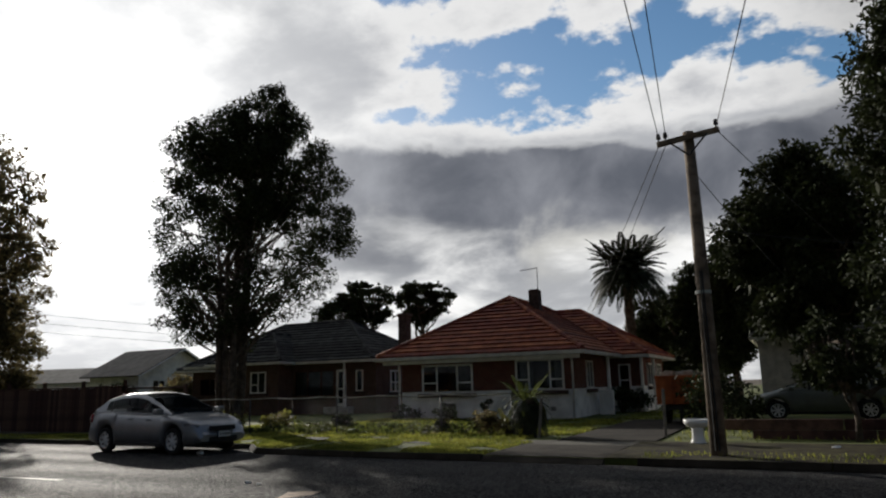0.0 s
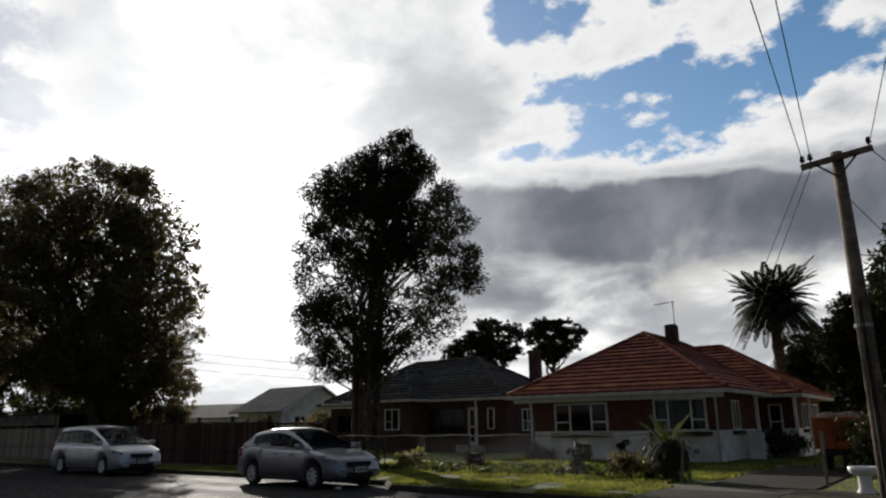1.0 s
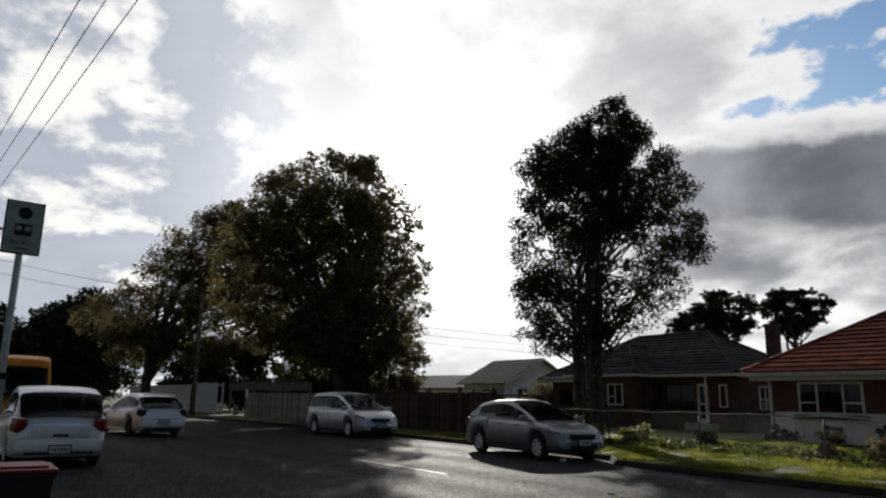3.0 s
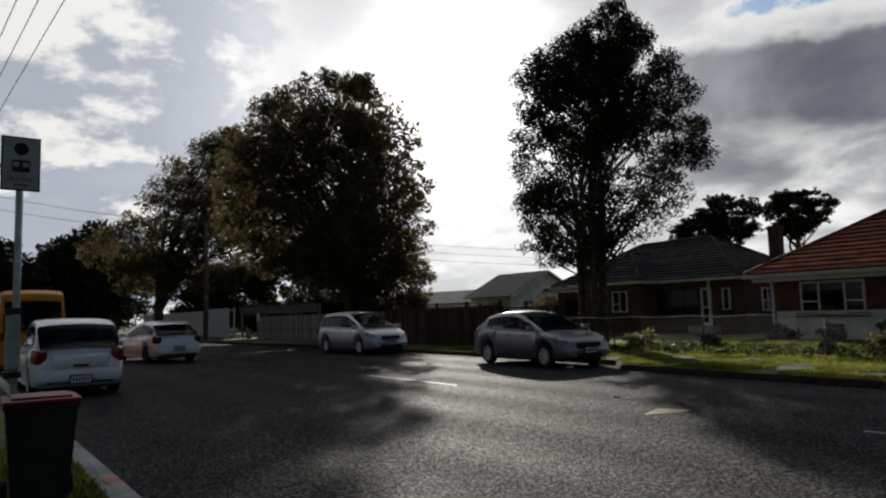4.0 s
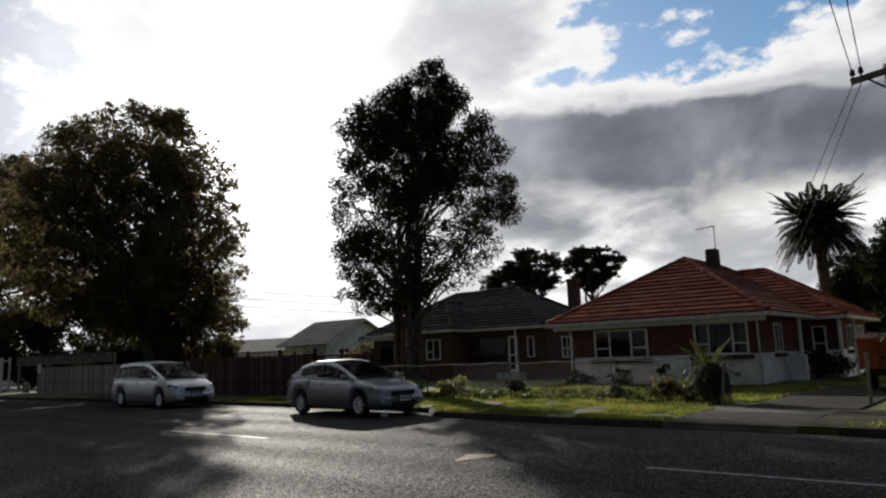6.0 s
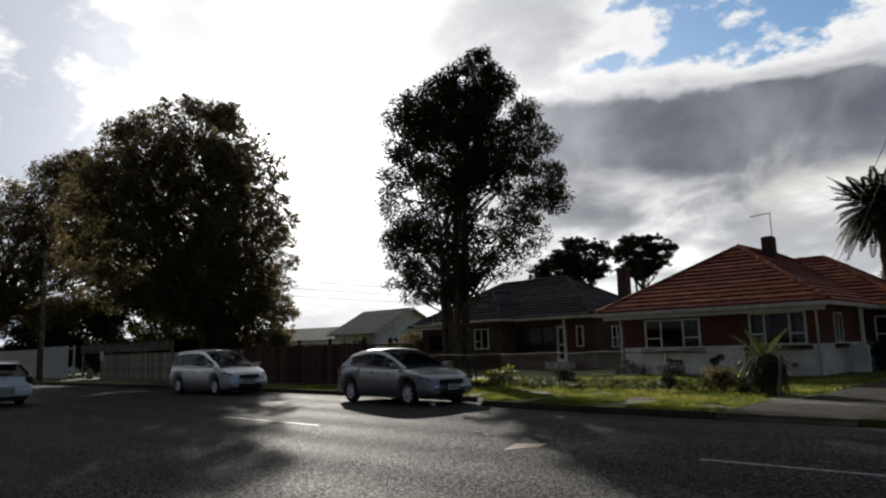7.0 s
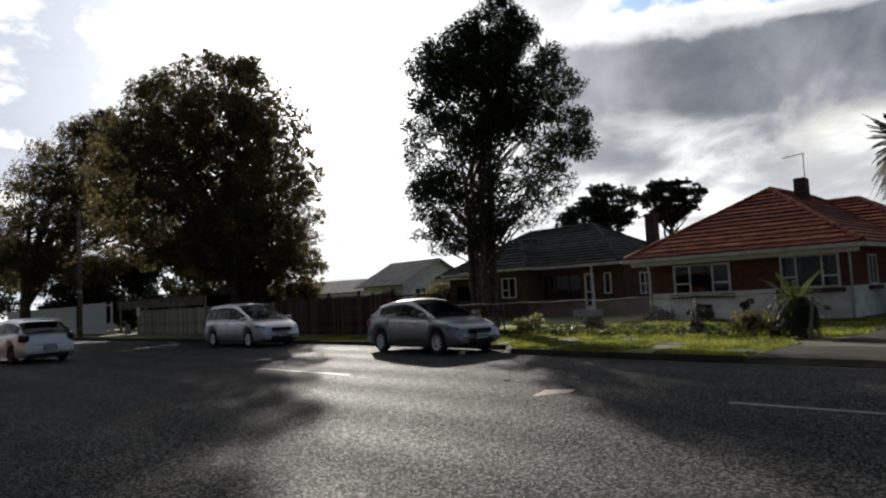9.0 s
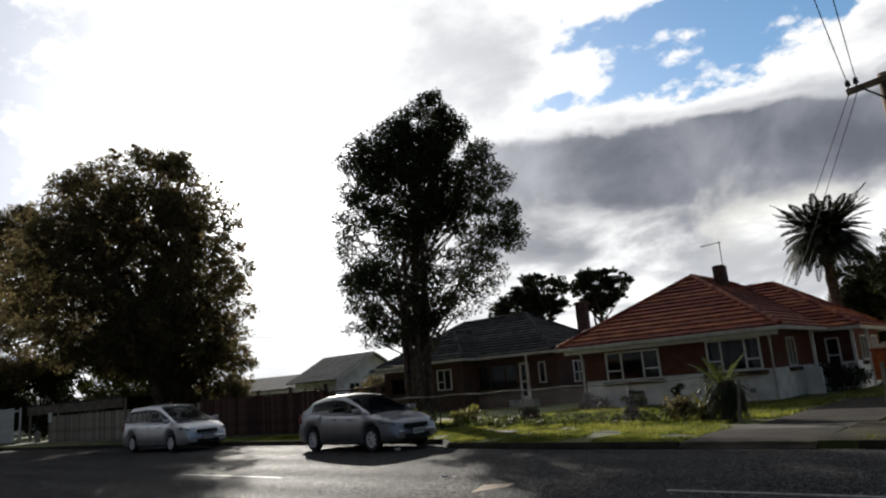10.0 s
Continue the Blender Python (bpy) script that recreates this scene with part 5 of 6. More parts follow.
        for x in (pillars[-2] + 0.12, pillars[-3] + 0.12):
            part("door_handle", cube(x - 0.1, x + 0.1, s * hw * 0.985 - 0.02, s * hw * 0.985 + 0.02, curve_at(belt, x) - 0.15, curve_at(belt, x) - 0.11, 0.012), paint, root)
        part("sill_trim", cube(axle[0] + arch + 0.03, axle[1] - arch - 0.03, s * hw * 0.95 - 0.02, s * hw * 0.95 + 0.03, 0.19, 0.27, 0.01), "trim_black" if paint != "white_car" else paint, root)
    part("grille", cube(L / 2 - 0.1, L / 2 + 0.015, -hw * 0.42, hw * 0.42, zn - 0.17, zn - 0.06, 0.02), "trim_black", root)
    part("air_intake", cube(L / 2 - 0.1, L / 2 + 0.01, -hw * 0.5, hw * 0.5, 0.27, 0.4, 0.03), "trim_black", root)
    part("bumper", cube(L / 2 - 0.22, L / 2 + 0.012, -hw * 0.7, hw * 0.7, 0.41, 0.5, 0.045), paint, root, smooth_faces=True)
    part("rear_bumper", cube(-L / 2 - 0.04, -L / 2 + 0.25, -hw * 0.86, hw * 0.86, 0.32, 0.56, 0.05), paint, root, smooth_faces=True)
    for x, z, sgn in ((L / 2 + 0.03, plates[0], 1), (-L / 2 - 0.055, plates[1], -1)):
        part("plate_frame", cube(x - 0.014 - sgn * 0.006, x + 0.006 - sgn * 0.006, -0.205, 0.205, z - 0.088, z + 0.088, 0.004), "trim_black", root)
        plate = part("number_plate", cube(x - 0.012, x + 0.012, -0.18, 0.18, z - 0.065, z + 0.065), "plate", root)
        for k in range(6):
            yk = -0.13 + 0.052 * k
            part("bar", cube(x + sgn * 0.012, x + sgn * 0.015, yk - 0.014, yk + 0.014, z - 0.035, z + 0.035), "ink", plate)
    part("rear_valance", cube(-L / 2 - 0.02, -L / 2 + 0.2, -hw * 0.7, hw * 0.7, 0.2, 0.315, 0.02), "trim_black", root)
    if apron:
        part("tailgate", cube(-L / 2 - 0.03, -L / 2 + 0.2, -hw * 0.6, hw * 0.6, 0.57, 0.84, 0.05), paint, root, smooth_faces=True)
        part("tailgate_handle", cube(-L / 2 - 0.05, -L / 2, -0.14, 0.14, 0.6, 0.65, 0.015), "trim_black", root)
        part("badge", cube(-L / 2 - 0.036, -L / 2, -0.035, 0.035, 0.74, 0.79, 0.012), "alloy", root)
        part("bumper_strip", cube(-L / 2 - 0.05, -L / 2 + 0.3, -hw * 0.9, hw * 0.9, apron, apron + 0.05, 0.015), "clear_lens", root)
    if spoiler:
        xr = backlight[1]
        part("spoiler", cube(xr - 0.22, xr + 0.05, -hw * 0.62, hw * 0.62, H - 0.07, H - 0.03, 0.015), paint, root)
    part("wiper", rod(bmesh.new(), [(screen[1] - 0.1, 0.5, curve_at(roof, screen[1] - 0.1) + 0.02), (screen[1] - 0.22, -0.1, curve_at(roof, screen[1] - 0.22) + 0.02)], 0.012, 5), "trim_black", root)
    return root


def hatch_lines(L, H, belt=0.92, rear=1.0):
    f = L / 2
    b = [(-f, 0.6), (-f + 0.05, 0.82), (-f + 0.2, belt + 0.07), (-f + 0.7, belt + 0.06), (0.2, belt), (f - 1.2, belt), (f - 0.85, belt - 0.05), (f - 0.5, belt - 0.13), (f - 0.25, belt - 0.22), (f - 0.09, belt - 0.34), (f - 0.01, 0.5), (f, 0.4)]
    r = [(-f + 0.1, belt + 0.06), (-f + 0.42 * rear, H - 0.3), (-f + 0.62 * rear, H - 0.16), (-f + 0.8 * rear, H - 0.1), (-f + 1.25 * rear, H - 0.025), (-0.45, H), (-0.15, H - 0.02), (0.2, H - 0.1), (f - 0.95, belt)]
    return b, r


L, H = 4.26, 1.48
b, r = hatch_lines(L, H, 0.95)
car("hatchback", pose(-14.75, 13.7, 0, 0, 0, -5), "grey metallic five-door hatchback parked at the far kerb", "grey_paint", L, 1.755, H, (-1.3, 1.32), b, r,
    (-1.42, -1.15, -0.42, 0.3, 1.1), (-0.1, 1.2), (-2.05, -1.5), spokes=7, lamp=1.2, group="cars parked at the far kerb")
L, H = 4.765, 1.655
f = L / 2
b = [(-f, 0.65), (-f + 0.05, 0.95), (-f + 0.2, 1.02), (0.0, 1.0), (f - 1.1, 1.0), (f - 0.65, 0.94), (f - 0.35, 0.85), (f - 0.14, 0.72), (f - 0.03, 0.56), (f, 0.42)]
r = [(-f + 0.06, 1.02), (-f + 0.22, 1.4), (-f + 0.42, H - 0.05), (-0.9, H), (-0.1, H - 0.02), (0.35, H - 0.12), (f - 0.66, 0.95)]
car("people_carrier", pose(-25.3, 13.8, 0, 0, 0, 0), "silver people carrier parked at the far kerb", "silver", L, 1.795, H, (-1.4, 1.43), b, r,
    (-2.15, -1.3, -0.35, 0.55, 1.5), (0.2, 1.7), (-2.3, -1.98), spokes=10, wheel_r=0.315, lamp=1.25, group="cars parked at the far kerb")
L, H = 4.2, 1.57
b, r = hatch_lines(L, H, 0.93, 0.72)
car("white_hatchback", pose(-17.9, 2.27, 0, 0, 0, 180), "white hatchback with a tinted rear window parked at the near kerb", "white_car", L, 1.72, H, (-1.26, 1.34), b, r,
    (-1.75, -1.3, -0.5, 0.25, 1.05), (0.0, 1.06), (-2.03, -1.6), glass="tint_glass", spokes=6, tail=(0.82, 0.14), plates=(0.45, 0.36), wide_rear=True, apron=0.22, tumble=0.13)
L, H = 4.415, 1.475
b, r = hatch_lines(L, H)
car("white_hatchback", pose(-28.0, 6.55, 0, 0, 0, 187), "white hatchback with dark tail lamps on the road", "white_car", L, 1.74, H, (-1.28, 1.34), b, r,
    (-1.8, -1.42, -0.55, 0.22, 1.05), (0.0, 1.1), (-2.12, -1.5), glass="tint_glass", wide_rear=True, rim="black_rim", tails="trim_black", spoiler=True)
L, H = 4.3, 1.45
b, r = hatch_lines(L, H)
car("white_car", pose(-52.5, 12.0, 0, 0, 0, 0), "small white car parked far along the street", "white_car", L, 1.7, H, (-1.28, 1.3), b, r,
    (-1.8, -1.4, -0.5, 0.32, 1.05), (0.3, 1.06), (-2.02, -1.6))
car("silver_car", pose(0.7, 26.2, 0.1, 0, 0, 184), "pale grey-green car parked in the driveway behind the trees, paint darkened for shade", "shaded_car_paint", L, 1.7, H, (-1.28, 1.3), b, r,
    (-1.8, -1.4, -0.5, 0.32, 1.05), (0.3, 1.06), (-2.02, -1.6))
# minibus
L, H = 5.4, 2.5
f = L / 2
b = [(-f, 0.7), (-f + 0.04, 1.25), (-f + 0.2, 1.3), (f - 0.9, 1.25), (f - 0.5, 1.1), (f - 0.1, 0.9), (f, 0.6)]
r = [(-f + 0.02, 1.3), (-f + 0.1, 2.1), (-f + 0.22, H - 0.12), (-f + 0.6, H), (1.2, H), (1.6, H - 0.15), (f - 0.35, 1.15)]
car("minibus", pose(-26.9, 2.18, 0, 0, 0, 180), "yellow-orange minibus parked at the near kerb", "yellow_car", L, 2.04, H, (-1.7, 1.5), b, r,
    (-2.5, -1.4, -0.2, 1.0, 2.1), (1.35, 2.3), (-2.69, -2.57), wheel_r=0.34, glass="tint_glass", category="minibus", tumble=0.1)


# ---- fences ----
def paling_fence(name, x0, x1, y, z0, z1, mat, label, step=0.15, gap=0.008, caps=False, over=0.0):
    root = thing(name, pose(x0, y, z0), label, "fence")
    h = z1 - z0
    n = int((x1 - x0) / step)
    first = None
    for i in range(n):
        if first is None:
            first = part("paling", cube(0, step - gap, -0.018, 0.0, 0, h), mat, root)
            ob = first
        else:
            ob = new("paling", first.data)
            ob.parent = root
        ob.location = (i * step, random.uniform(-0.006, 0.006), random.uniform(-0.02, 0.012))
    for z in (0.3, h - 0.25):
        part("rail", cube(0, x1 - x0, 0.002, 0.06, z, z + 0.09, 0.005), mat, root)
    m = int((x1 - x0) / 2.2)
    for i in range(m + 1):
        part("post", cube(i * (x1 - x0) / m - 0.06, i * (x1 - x0) / m + 0.06, 0.062, 0.17, -0.1, h + over, 0.01), mat, root)
    if caps:
        part("cap_rail", cube(0, x1 - x0, -0.05, 0.06, h, h + 0.05, 0.008), mat, root)
    return root


paling_fence("paling_fence", -31.0, -22.0, LINE_Y, 0.09, 1.72, "dark_wood", "tall dark brown paling fence with posts rising above it", over=0.26, caps=True)
rail = paling_fence("paling_fence", -22.0, -19.0, LINE_Y, 0.09, 1.45, "dark_wood", "dark brown fence with an open rail on top", over=0.3)
part("top_rail", cube(0, 3.0, 0.07, 0.14, 1.52, 1.6, 0.01), "dark_wood", rail)
paling_fence("white_fence", -84.0, -61.6, LINE_Y, 0.09, 2.28, "white_paint", "long white paling fence along the footpath", step=0.3)
paling_fence("white_gate", -61.3, -54.1, LINE_Y, 0.09, 2.4, "white_paint", "tall white gate panel beside the fence", step=0.8)
paling_fence("grey_fence", -48.9, -31.4, LINE_Y, 0.09, 1.66, "pale_wood", "weathered grey paling fence along the footpath", step=0.2)


def carport():
    """A low open shelter behind the fence line: a deep front beam on posts, a flat roof and a dark back wall."""
    root = thing("carport", pose(-54.0, LINE_Y + 0.5, 0.09), "low grey carport with an open dark front behind the fence", "carport")
    part("beam", cube(0, 14.0, 0, 0.12, 1.72, 2.26, 0.01), "pale_wood", root)
    part("roof", cube(-0.1, 14.1, -0.1, 5.0, 2.264, 2.34, 0.01), "iron_roof", root)
    part("back_wall", cube(0, 14.0, 4.7, 4.85, 0, 2.26), "dark_wood", root)
    for x in (0.06, 4.8, 9.4, 13.94):
        part("post", cube(x - 0.06, x + 0.06, 0.125, 0.245, -0.1, 2.26, 0.01), "pale_wood", root)


carport()
notice = thing("notice_board", pose(-48.5, LINE_Y - 0.03, 0.09), "small white notice plate fixed to the end of the fence", "notice board")
part("plate", cube(-0.24, 0.24, -0.06, -0.02, 1.2, 1.78, 0.01), "white_paint", notice)
part("stake", cube(-0.04, 0.04, -0.015, 0.01, -0.1, 1.75, 0.008), "pale_wood", notice)
drum = thing("bollard", pose(-49.3, LINE_Y - 0.5, 0.09), "short pale concrete bollard beside the driveway opening", "bollard")
part("shaft", lathe(bmesh.new(), [(0.19, -0.1), (0.18, 0.6), (0.14, 0.68), (0.05, 0.7)], 14), "concrete", drum, smooth_faces=True)
low = thing("low_wall", pose(-0.95, LINE_Y - 0.4, 0.05), "low brown timber sleeper wall beside the verge", "low wall")
for k in range(2):
    for n in range(4):
        part("sleeper", cube(2.45 * n - 0.6 * k, 2.45 * n - 0.6 * k + 2.43, -0.06 + 0.008 * k, 0.06, 0.24 * k, 0.24 * k + 0.232, 0.012), "dark_wood", low)


def wire_fence():
    root = thing("wire_fence", pose(0, LINE_Y, 0.09), "sagging wire mesh fence with steel posts and a top rail", "fence")
    xs = [-19.0, -16.0, -12.6, -9.05, -6.9]
    for x in xs:
        part("post", rod(bmesh.new(), [(x, 0, -0.2), (x, 0, 1.12)], 0.025, 8), "dark_metal", root, smooth_faces=True)
    pts = [(x, 0.0, 1.1 - 0.02 * math.sin(x * 3)) for x in np.linspace(xs[0], xs[-1], 24)]
    part("top_rail", rod(bmesh.new(), pts, 0.02, 6), "pale_wood", root, smooth_faces=True)
    bm = bmesh.new()
    x = xs[0]
    while x < xs[-1]:
        for s in (-1, 1):
            a, b = (x, 0.005 * s, 0.05), (x + s * 0.95, 0.005 * s, 1.06)
            if xs[0] <= b[0] <= xs[-1]:
                rod(bm, [a, b], 0.001, 3, caps=False)
        x += 0.1
    part("mesh", bm, "wire", root, kind="stuff")
    return root


wire_fence()
for x, y, h, lean in ((-2.9, 18.05, 1.15, 0.02), (-5.95, 17.6, 1.0, 0.12)):
    p = thing("gate_post", pose(x, y, 0.09), "grey weathered timber gate post beside the driveway", "post")
    part("post", cube(-0.035, 0.035, -0.035, 0.035, -0.15, h, 0.012, Matrix.Rotation(lean, 4, "Y")), "pale_wood", p)


# ---- poles, wires ----
def insulator(bm, p):
    lathe(bm, [(0.015, -0.03), (0.015, 0.05), (0.045, 0.055), (0.05, 0.09), (0.03, 0.1), (0.042, 0.12), (0.03, 0.16)], 10, Matrix.Translation(p))


def power_pole(x, y, z, top, label, arm_dir, arm=0.58, r=0.15):
    root = thing("power_pole", pose(x, y, z), label, "power pole")
    part("pole", rod(bmesh.new(), [(0, 0, -0.3), (0.01, 0, top * 0.5), (0, 0, top)], [r, r * 0.86, r * 0.68], 14), "pole_wood", root, smooth_faces=True)
    a = Vector(arm_dir).normalized()
    turn = Matrix.Translation((0, -0.13, top - 0.14)) @ Vector((1, 0, 0)).rotation_difference(a).to_matrix().to_4x4()
    arm_ob = part("crossarm", cube(-arm, arm, -0.045, 0.045, -0.05, 0.05, 0.008, turn), "pole_wood", root)
    for s in (-1, 1):
        bm = rod(bmesh.new(), [(0, -0.14, top - 0.5), tuple(turn @ Vector((s * arm * 0.6, -0.05, -0.03)))], 0.018, 5)
        part("brace", bm, "dark_metal", root)
    for u in (-0.92, -0.7, 0.92):
        bm = bmesh.new()
        insulator(bm, turn @ Vector((u * arm, 0, 0.05)))
        part("insulator", bm, "dark_metal", arm_ob)
    for k in range(2):
        bm = bmesh.new()
        rod(bm, [(-0.03 + 0.06 * k, -r - 0.005, 0.1), (-0.02 + 0.04 * k, -r * 0.9, top * 0.55)], 0.014, 5)
        part("cable", bm, "trim_black", root)
    part("band", lathe(bmesh.new(), [(r * 0.97, 0), (r * 0.97, 0.06)], 14, Matrix.Translation((0, 0, 2.9))), "steel", root)
    return root


power_pole(-1.32, 13.75, 0.1, 6.05, "leaning dark timber power pole with a crossarm and insulators", (1.1, 0.12, 0.15))
power_pole(-48.6, 14.6, 0.1, 8.2, "timber power pole on the verge far along the street", (0.1, 1, 0))


def wire(points, sag, label, r=0.008, n=14):
    root = thing("power_line", pose(0, 0, 0), label, "wire")
    a, b = Vector(points[0]), Vector(points[1])
    pts = [a.lerp(b, i / n) - Vector((0, 0, 4 * sag * (i / n) * (1 - i / n))) for i in range(n + 1)]
    part("strand", rod(bmesh.new(), pts, r, 5), "wire", root)


for p, q in (((-1.85, 13.62, 6.05), (0.35, -12.0, 7.2)), ((-1.72, 13.62, 6.07), (1.0, -12.0, 7.2)), ((-0.79, 13.72, 6.2), (3.6, -12.0, 7.4))):
    wire((p, q), 0.25, "thin dark power line strung from the pole across the road")
for p, q in (((-1.85, 13.7, 6.0), (-16.0, 60.0, 6.5)), ((-1.72, 13.7, 6.0), (-15.0, 60.0, 6.3)), ((-0.79, 13.8, 6.1), (4.5, 36.0, 5.2)), ((-1.3, 13.9, 5.4), (1.2, 36.0, 4.8)), ((-1.2, 13.8, 4.25), (5.5, 20.5, 4.4))):
    wire((p, q), 0.2, "thin dark power line leading from the pole to the houses", 0.009)
for y0, y1, z in ((2.04, -0.6, 6.7), (2.3, -0.3, 6.7), (2.62, 0.05, 6.7)):
    wire(((6.0, y0, z), (-34.0, y1, z)), 0.0, "thin dark power line running along the near side of the street")
for z, k in ((11.0, 0.0), (10.0, 1.0)):
    wire(((-100.0, -2.0, z * 1.7), (-48.6, 14.6, 8.0 - k * 0.6)), 0.6, "thin dark power line far along the street", 0.02)
for k in range(3):
    wire(((-48.6, 14.8, 7.9 - 0.6 * k), (-40.0, 60.0, 6.5 - 0.6 * k)), 0.5, "thin far power line crossing behind the trees", 0.014)


# ---- street things on the near verge ----
def bus_sign():
    root = thing("bus_stop_sign", pose(-7.98, 0.57, 0.1, 0, 0, 92), "bus stop sign on a grey steel post beside the kerb", "sign")
    part("pole", rod(bmesh.new(), [(0, 0, -0.2), (0, 0, 3.2)], 0.034, 10), "steel", root, smooth_faces=True)
    plate = part("plate", cube(-0.155, 0.155, -0.05, -0.035, 2.68, 3.19, 0.006), "sign_face", root, "pale sign plate with dark pictogram")
    part("border", cube(-0.17, 0.17, -0.034, -0.03, 2.665, 3.205), "ink", plate)
    ring = lathe(bmesh.new(), [(0.062, 0.0), (0.062, 0.004), (0.046, 0.004), (0.046, 0.0)], 24, Matrix.Translation((0, -0.052, 3.08)) @ Matrix.Rotation(math.pi / 2, 4, "X"))
    part("ring", ring, "ink", plate)
    part("pictogram", cube(-0.075, 0.075, -0.054, -0.05, 2.85, 2.97, 0.0), "ink", plate)
    for x in (-0.04, 0.04):
        part("pictogram_window", cube(x - 0.025, x + 0.025, -0.056, -0.0535, 2.9, 2.945), "sign_face", plate)
    cu = bpy.data.curves.new("lettering", "FONT")
    cu.body, cu.size, cu.align_x, cu.extrude = "Bus Stop", 0.055, "CENTER", 0.001
    ob = new("lettering", cu)
    ob.data.materials.append(MAT["ink"])
    ob.parent = plate
    ob.matrix_local = Matrix.Translation((0, -0.053, 2.765)) @ Matrix.Rotation(math.pi / 2, 4, "X")
    part("bar", cube(-0.06, 0.06, -0.053, -0.05, 2.715, 2.73), "ink", plate)
    part("bracket", rod(bmesh.new(), [(-0.4, -0.02, 2.9), (-0.12, -0.02, 2.9)], 0.012, 6), "dark_metal", root)
    case = part("timetable_case", cube(-0.09, 0.035, -0.075, -0.03, 0.93, 1.45, 0.01), "sign_face", root, "pale timetable case strapped to the post")
    for z in (1.48, 0.87):
        part("strap", cube(-0.1, 0.05, -0.08, 0.05, z - 0.02, z + 0.04, 0.006), "trim_black", case)
    return root


def wheelie_bin():
    root = thing("wheelie_bin", pose(-6.2, 0.62, 0.1, 0, 0, 88) @ Matrix.Diagonal((1, 1, 0.9, 1)), "dark wheelie bin with a red lid on the near verge", "bin")
    bm = bmesh.new()
    lo = [bm.verts.new((x, y, 0.06)) for x, y in ((-0.18, -0.2), (0.18, -0.2), (0.18, 0.2), (-0.18, 0.2))]
    hi = [bm.verts.new((x, y, 0.84)) for x, y in ((-0.235, -0.26), (0.235, -0.26), (0.235, 0.27), (-0.235, 0.27))]
    for i in range(4):
        bm.faces.new((lo[i], lo[(i + 1) % 4], hi[(i + 1) % 4], hi[i]))
    bm.faces.new(lo[::-1])
    bm.faces.new(hi)
    bmesh.ops.bevel(bm, geom=bm.edges[:], offset=0.02, segments=2, affect="EDGES")
    part("body", bm, "bin_green", root)
    part("rim", cube(-0.25, 0.25, -0.275, 0.285, 0.82, 0.86, 0.012), "bin_green", root)
    bm = cube(-0.255, 0.255, -0.285, 0.28, 0.862, 0.895, 0.015)
    box(bm, -0.2, 0.2, -0.2, 0.2, 0.89, 0.915, 0.012)
    lid = part("lid", bm, "bin_red", root, "faded red hinged lid")
    part("handle", rod(bmesh.new(), [(-0.26, 0.32, 0.87), (0.26, 0.32, 0.87)], 0.016, 8), "bin_green", root)
    for s in (-1, 1):
        part("wheel", lathe(bmesh.new(), [(0.1, -0.025), (0.1, 0.025)], 16, Matrix.Translation((s * 0.22, 0.22, 0.1)) @ Matrix.Rotation(math.pi / 2, 4, "Y")), "tyre", root)
    return root


bus_sign()
wheelie_bin()
box_thing = thing("utility_box", pose(-8.6, 0.05, 0.1), "low white utility box on the near verge", "utility box")
part("cabinet", cube(-0.25, 0.25, -0.4, 0.3, 0, 0.62, 0.02), "white_wall", box_thing)
part("lid", cube(-0.27, 0.27, -0.42, 0.32, 0.62, 0.66, 0.01), "concrete", box_thing)


# ---- clutter on the far side ----
def pedestal_basin():
    root = thing("pedestal_basin", pose(-1.95, 16.3, 0.11), "discarded white pedestal basin standing beside the footpath", "basin")
    part("pedestal", lathe(bmesh.new(), [(0.17, 0), (0.16, 0.03), (0.13, 0.1), (0.12, 0.28), (0.15, 0.36)], 18), "porcelain", root, smooth_faces=True)
    bm = bmesh.new()
    lathe(bm, [(0.15, 0.33), (0.22, 0.36), (0.26, 0.42), (0.265, 0.5), (0.24, 0.5), (0.18, 0.42), (0.05, 0.39)], 24, Matrix.Diagonal((1.05, 0.85, 1, 1)))
    part("bowl", bm, "porcelain", root, smooth_faces=True)
    return root


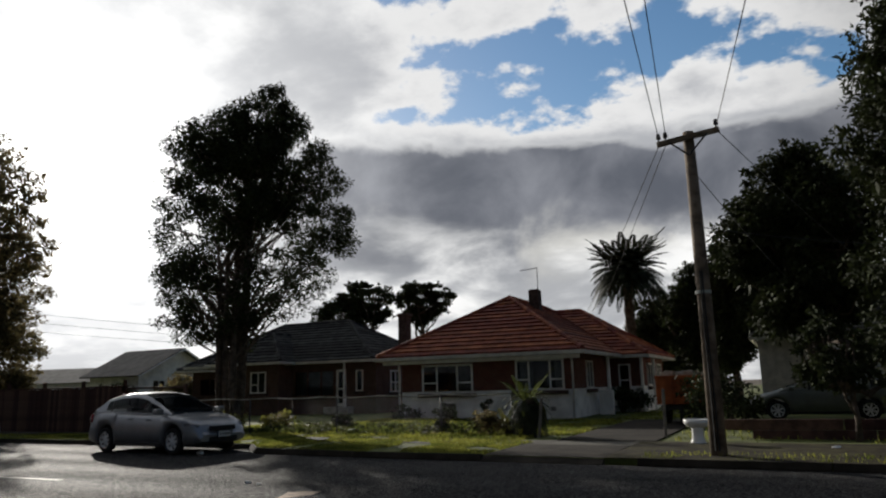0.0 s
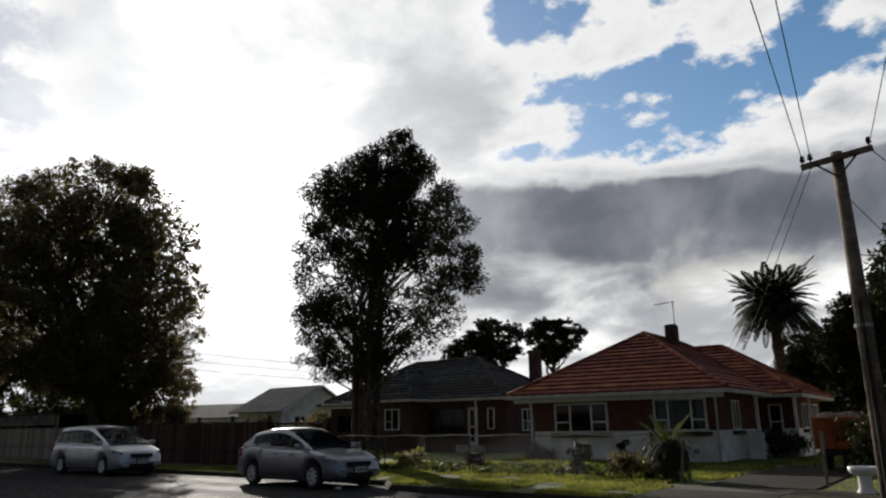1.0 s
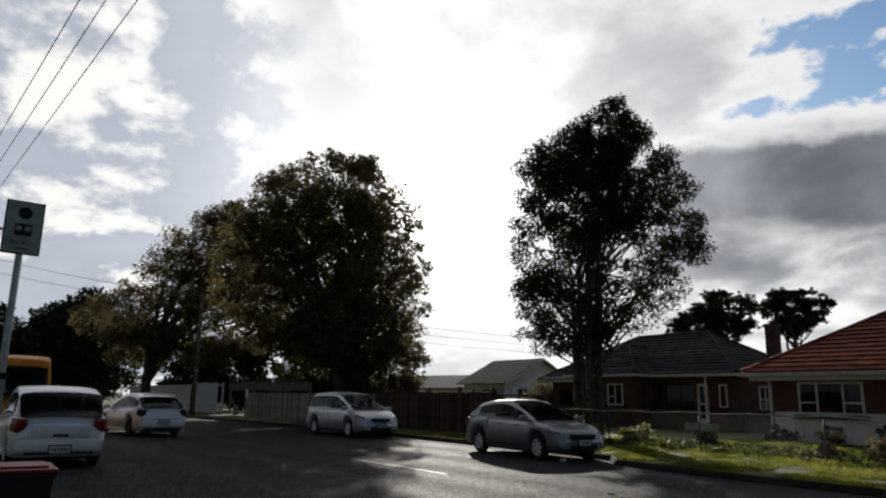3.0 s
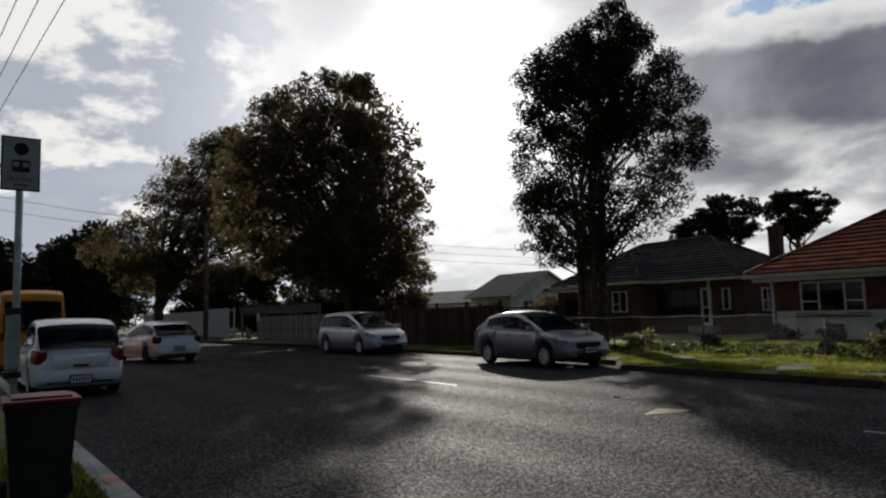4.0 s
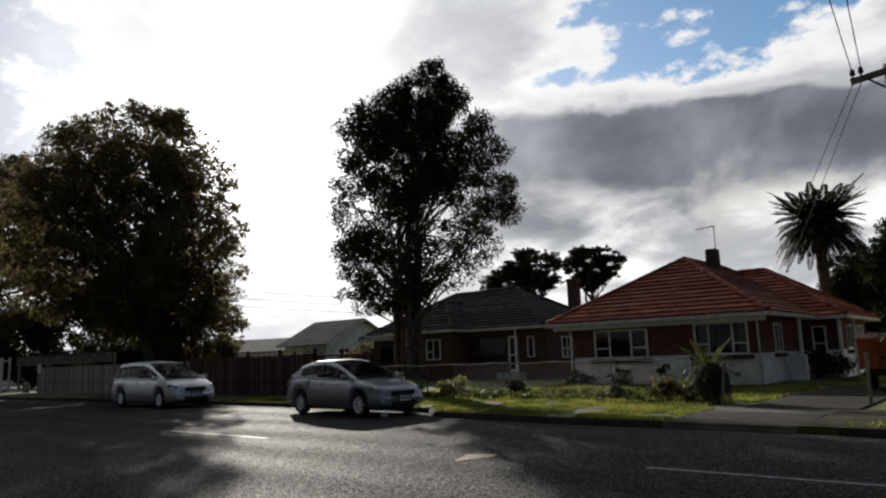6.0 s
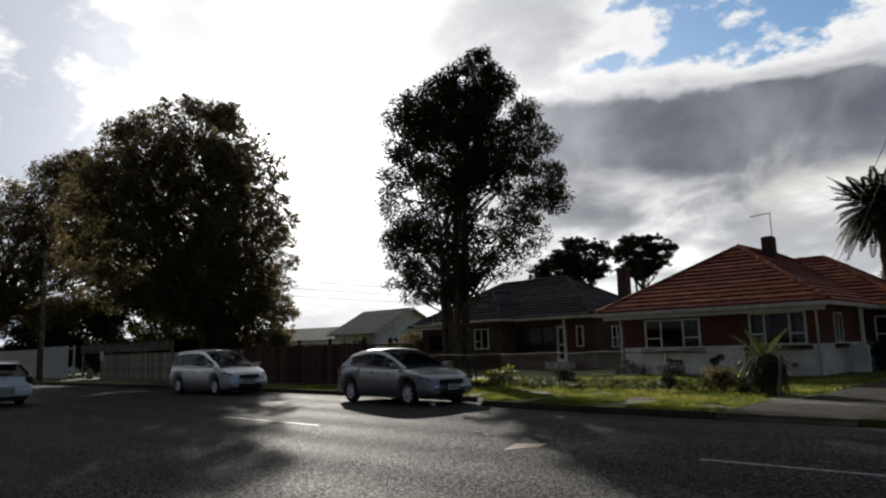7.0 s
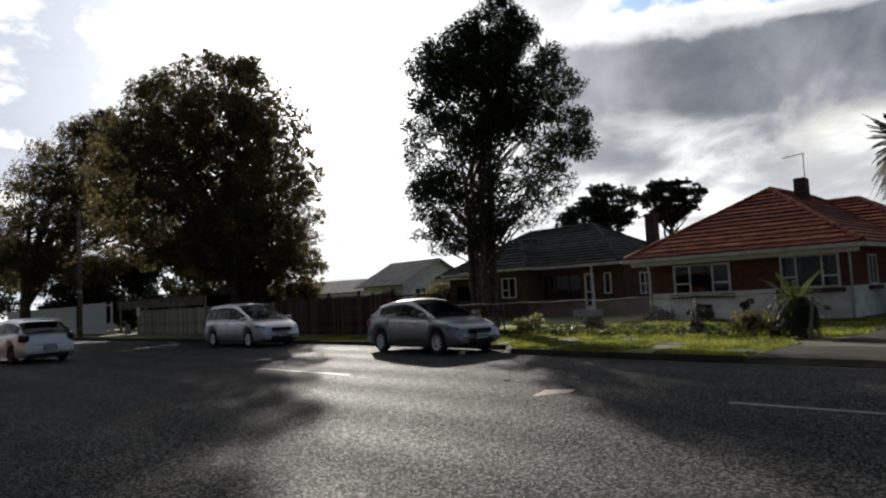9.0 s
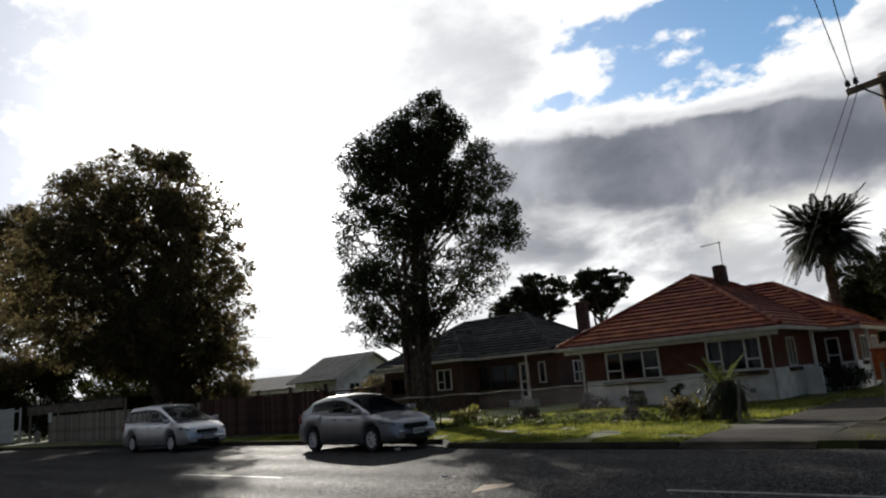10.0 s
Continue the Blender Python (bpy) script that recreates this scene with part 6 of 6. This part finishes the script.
def orange_trailer():
    root = thing("trailer", pose(-3.2, 24.2, 0.09), "orange steel box trailer with rubbish heaped on top", "trailer")
    part("tub", cube(-0.68, 0.68, -1.1, 1.1, 0.62, 1.45, 0.03), "orange", root)
    for x in (-0.66, -0.22, 0.22, 0.66):
        part("rib", cube(x - 0.03, x + 0.03, -1.14, -1.09, 0.62, 1.45, 0.008), "orange", root)
    part("rim", cube(-0.72, 0.72, -1.15, 1.15, 1.42, 1.5, 0.01), "orange", root)
    part("chassis", cube(-0.6, 0.6, -1.0, 1.0, 0.45, 0.6, 0.02), "dark_metal", root)
    for s in (-1, 1):
        part("wheel", lathe(bmesh.new(), [(0.3, -0.09), (0.33, -0.05), (0.33, 0.05), (0.3, 0.09)], 22, Matrix.Translation((s * 0.55, 0, 0.33)) @ Matrix.Rotation(math.pi / 2, 4, "Y")), "tyre", root)
    part("prop_stand", cube(-0.05, 0.05, -0.95, -0.85, 0, 0.5, 0.01), "dark_metal", root)
    bm = bmesh.new()
    for i in range(7):
        x, y = -0.5 + 0.17 * i, random.uniform(-0.6, 0.3)
        box(bm, x - 0.14, x + 0.14, y - 0.2, y + 0.2, 1.47, 1.5 + random.uniform(0.06, 0.16), 0.02, Matrix.Translation((x, y, 1.5)) @ pose(0, 0, 0, random.uniform(-6, 6), random.uniform(-6, 6), 0) @ Matrix.Translation((-x, -y, -1.5)))
    part("rubbish", bm, "pale_wood", root, kind="stuff")
    return root


pedestal_basin()
orange_trailer()


def scrap(x, y, z, size, mat, label, name="litter"):
    root = thing(name, pose(x, y, z, 0, 0, random.uniform(0, 180)), label, "litter")
    bm = bmesh.new()
    n = 9
    ring = [bm.verts.new((size * random.uniform(0.6, 1.1) * math.cos(2 * math.pi * k / n), size * random.uniform(0.35, 0.7) * math.sin(2 * math.pi * k / n), 0.01 + random.uniform(0, 0.35) * size)) for k in range(n)]
    c = bm.verts.new((0, 0, size * 0.45))
    low = [bm.verts.new((v.co.x * 0.9, v.co.y * 0.9, 0.0)) for v in ring]
    for k in range(n):
        bm.faces.new((ring[k], ring[(k + 1) % n], c))
        bm.faces.new((low[k], low[(k + 1) % n], ring[(k + 1) % n], ring[k]))
    part("paper", bm, mat, root)


scrap(-12.2, 18.7, 0.1, 0.32, "plate", "crumpled white sheet lying in the weeds")
scrap(-8.0, 9.15, 0.002, 0.07, "plate", "small pale scrap lying on the road")
scrap(-7.7, 9.05, 0.002, 0.06, "plate", "small pale scrap lying on the road")
scrap(-12.9, 13.05, 0.002, 0.16, "plate", "white scrap in the gutter beside the kerb")
scrap(1.2, 12.5, 0.002, 0.12, "plate", "small white scrap in the road gutter")
scrap(0.6, 15.6, 0.1, 0.12, "plate", "small white scrap on the verge")
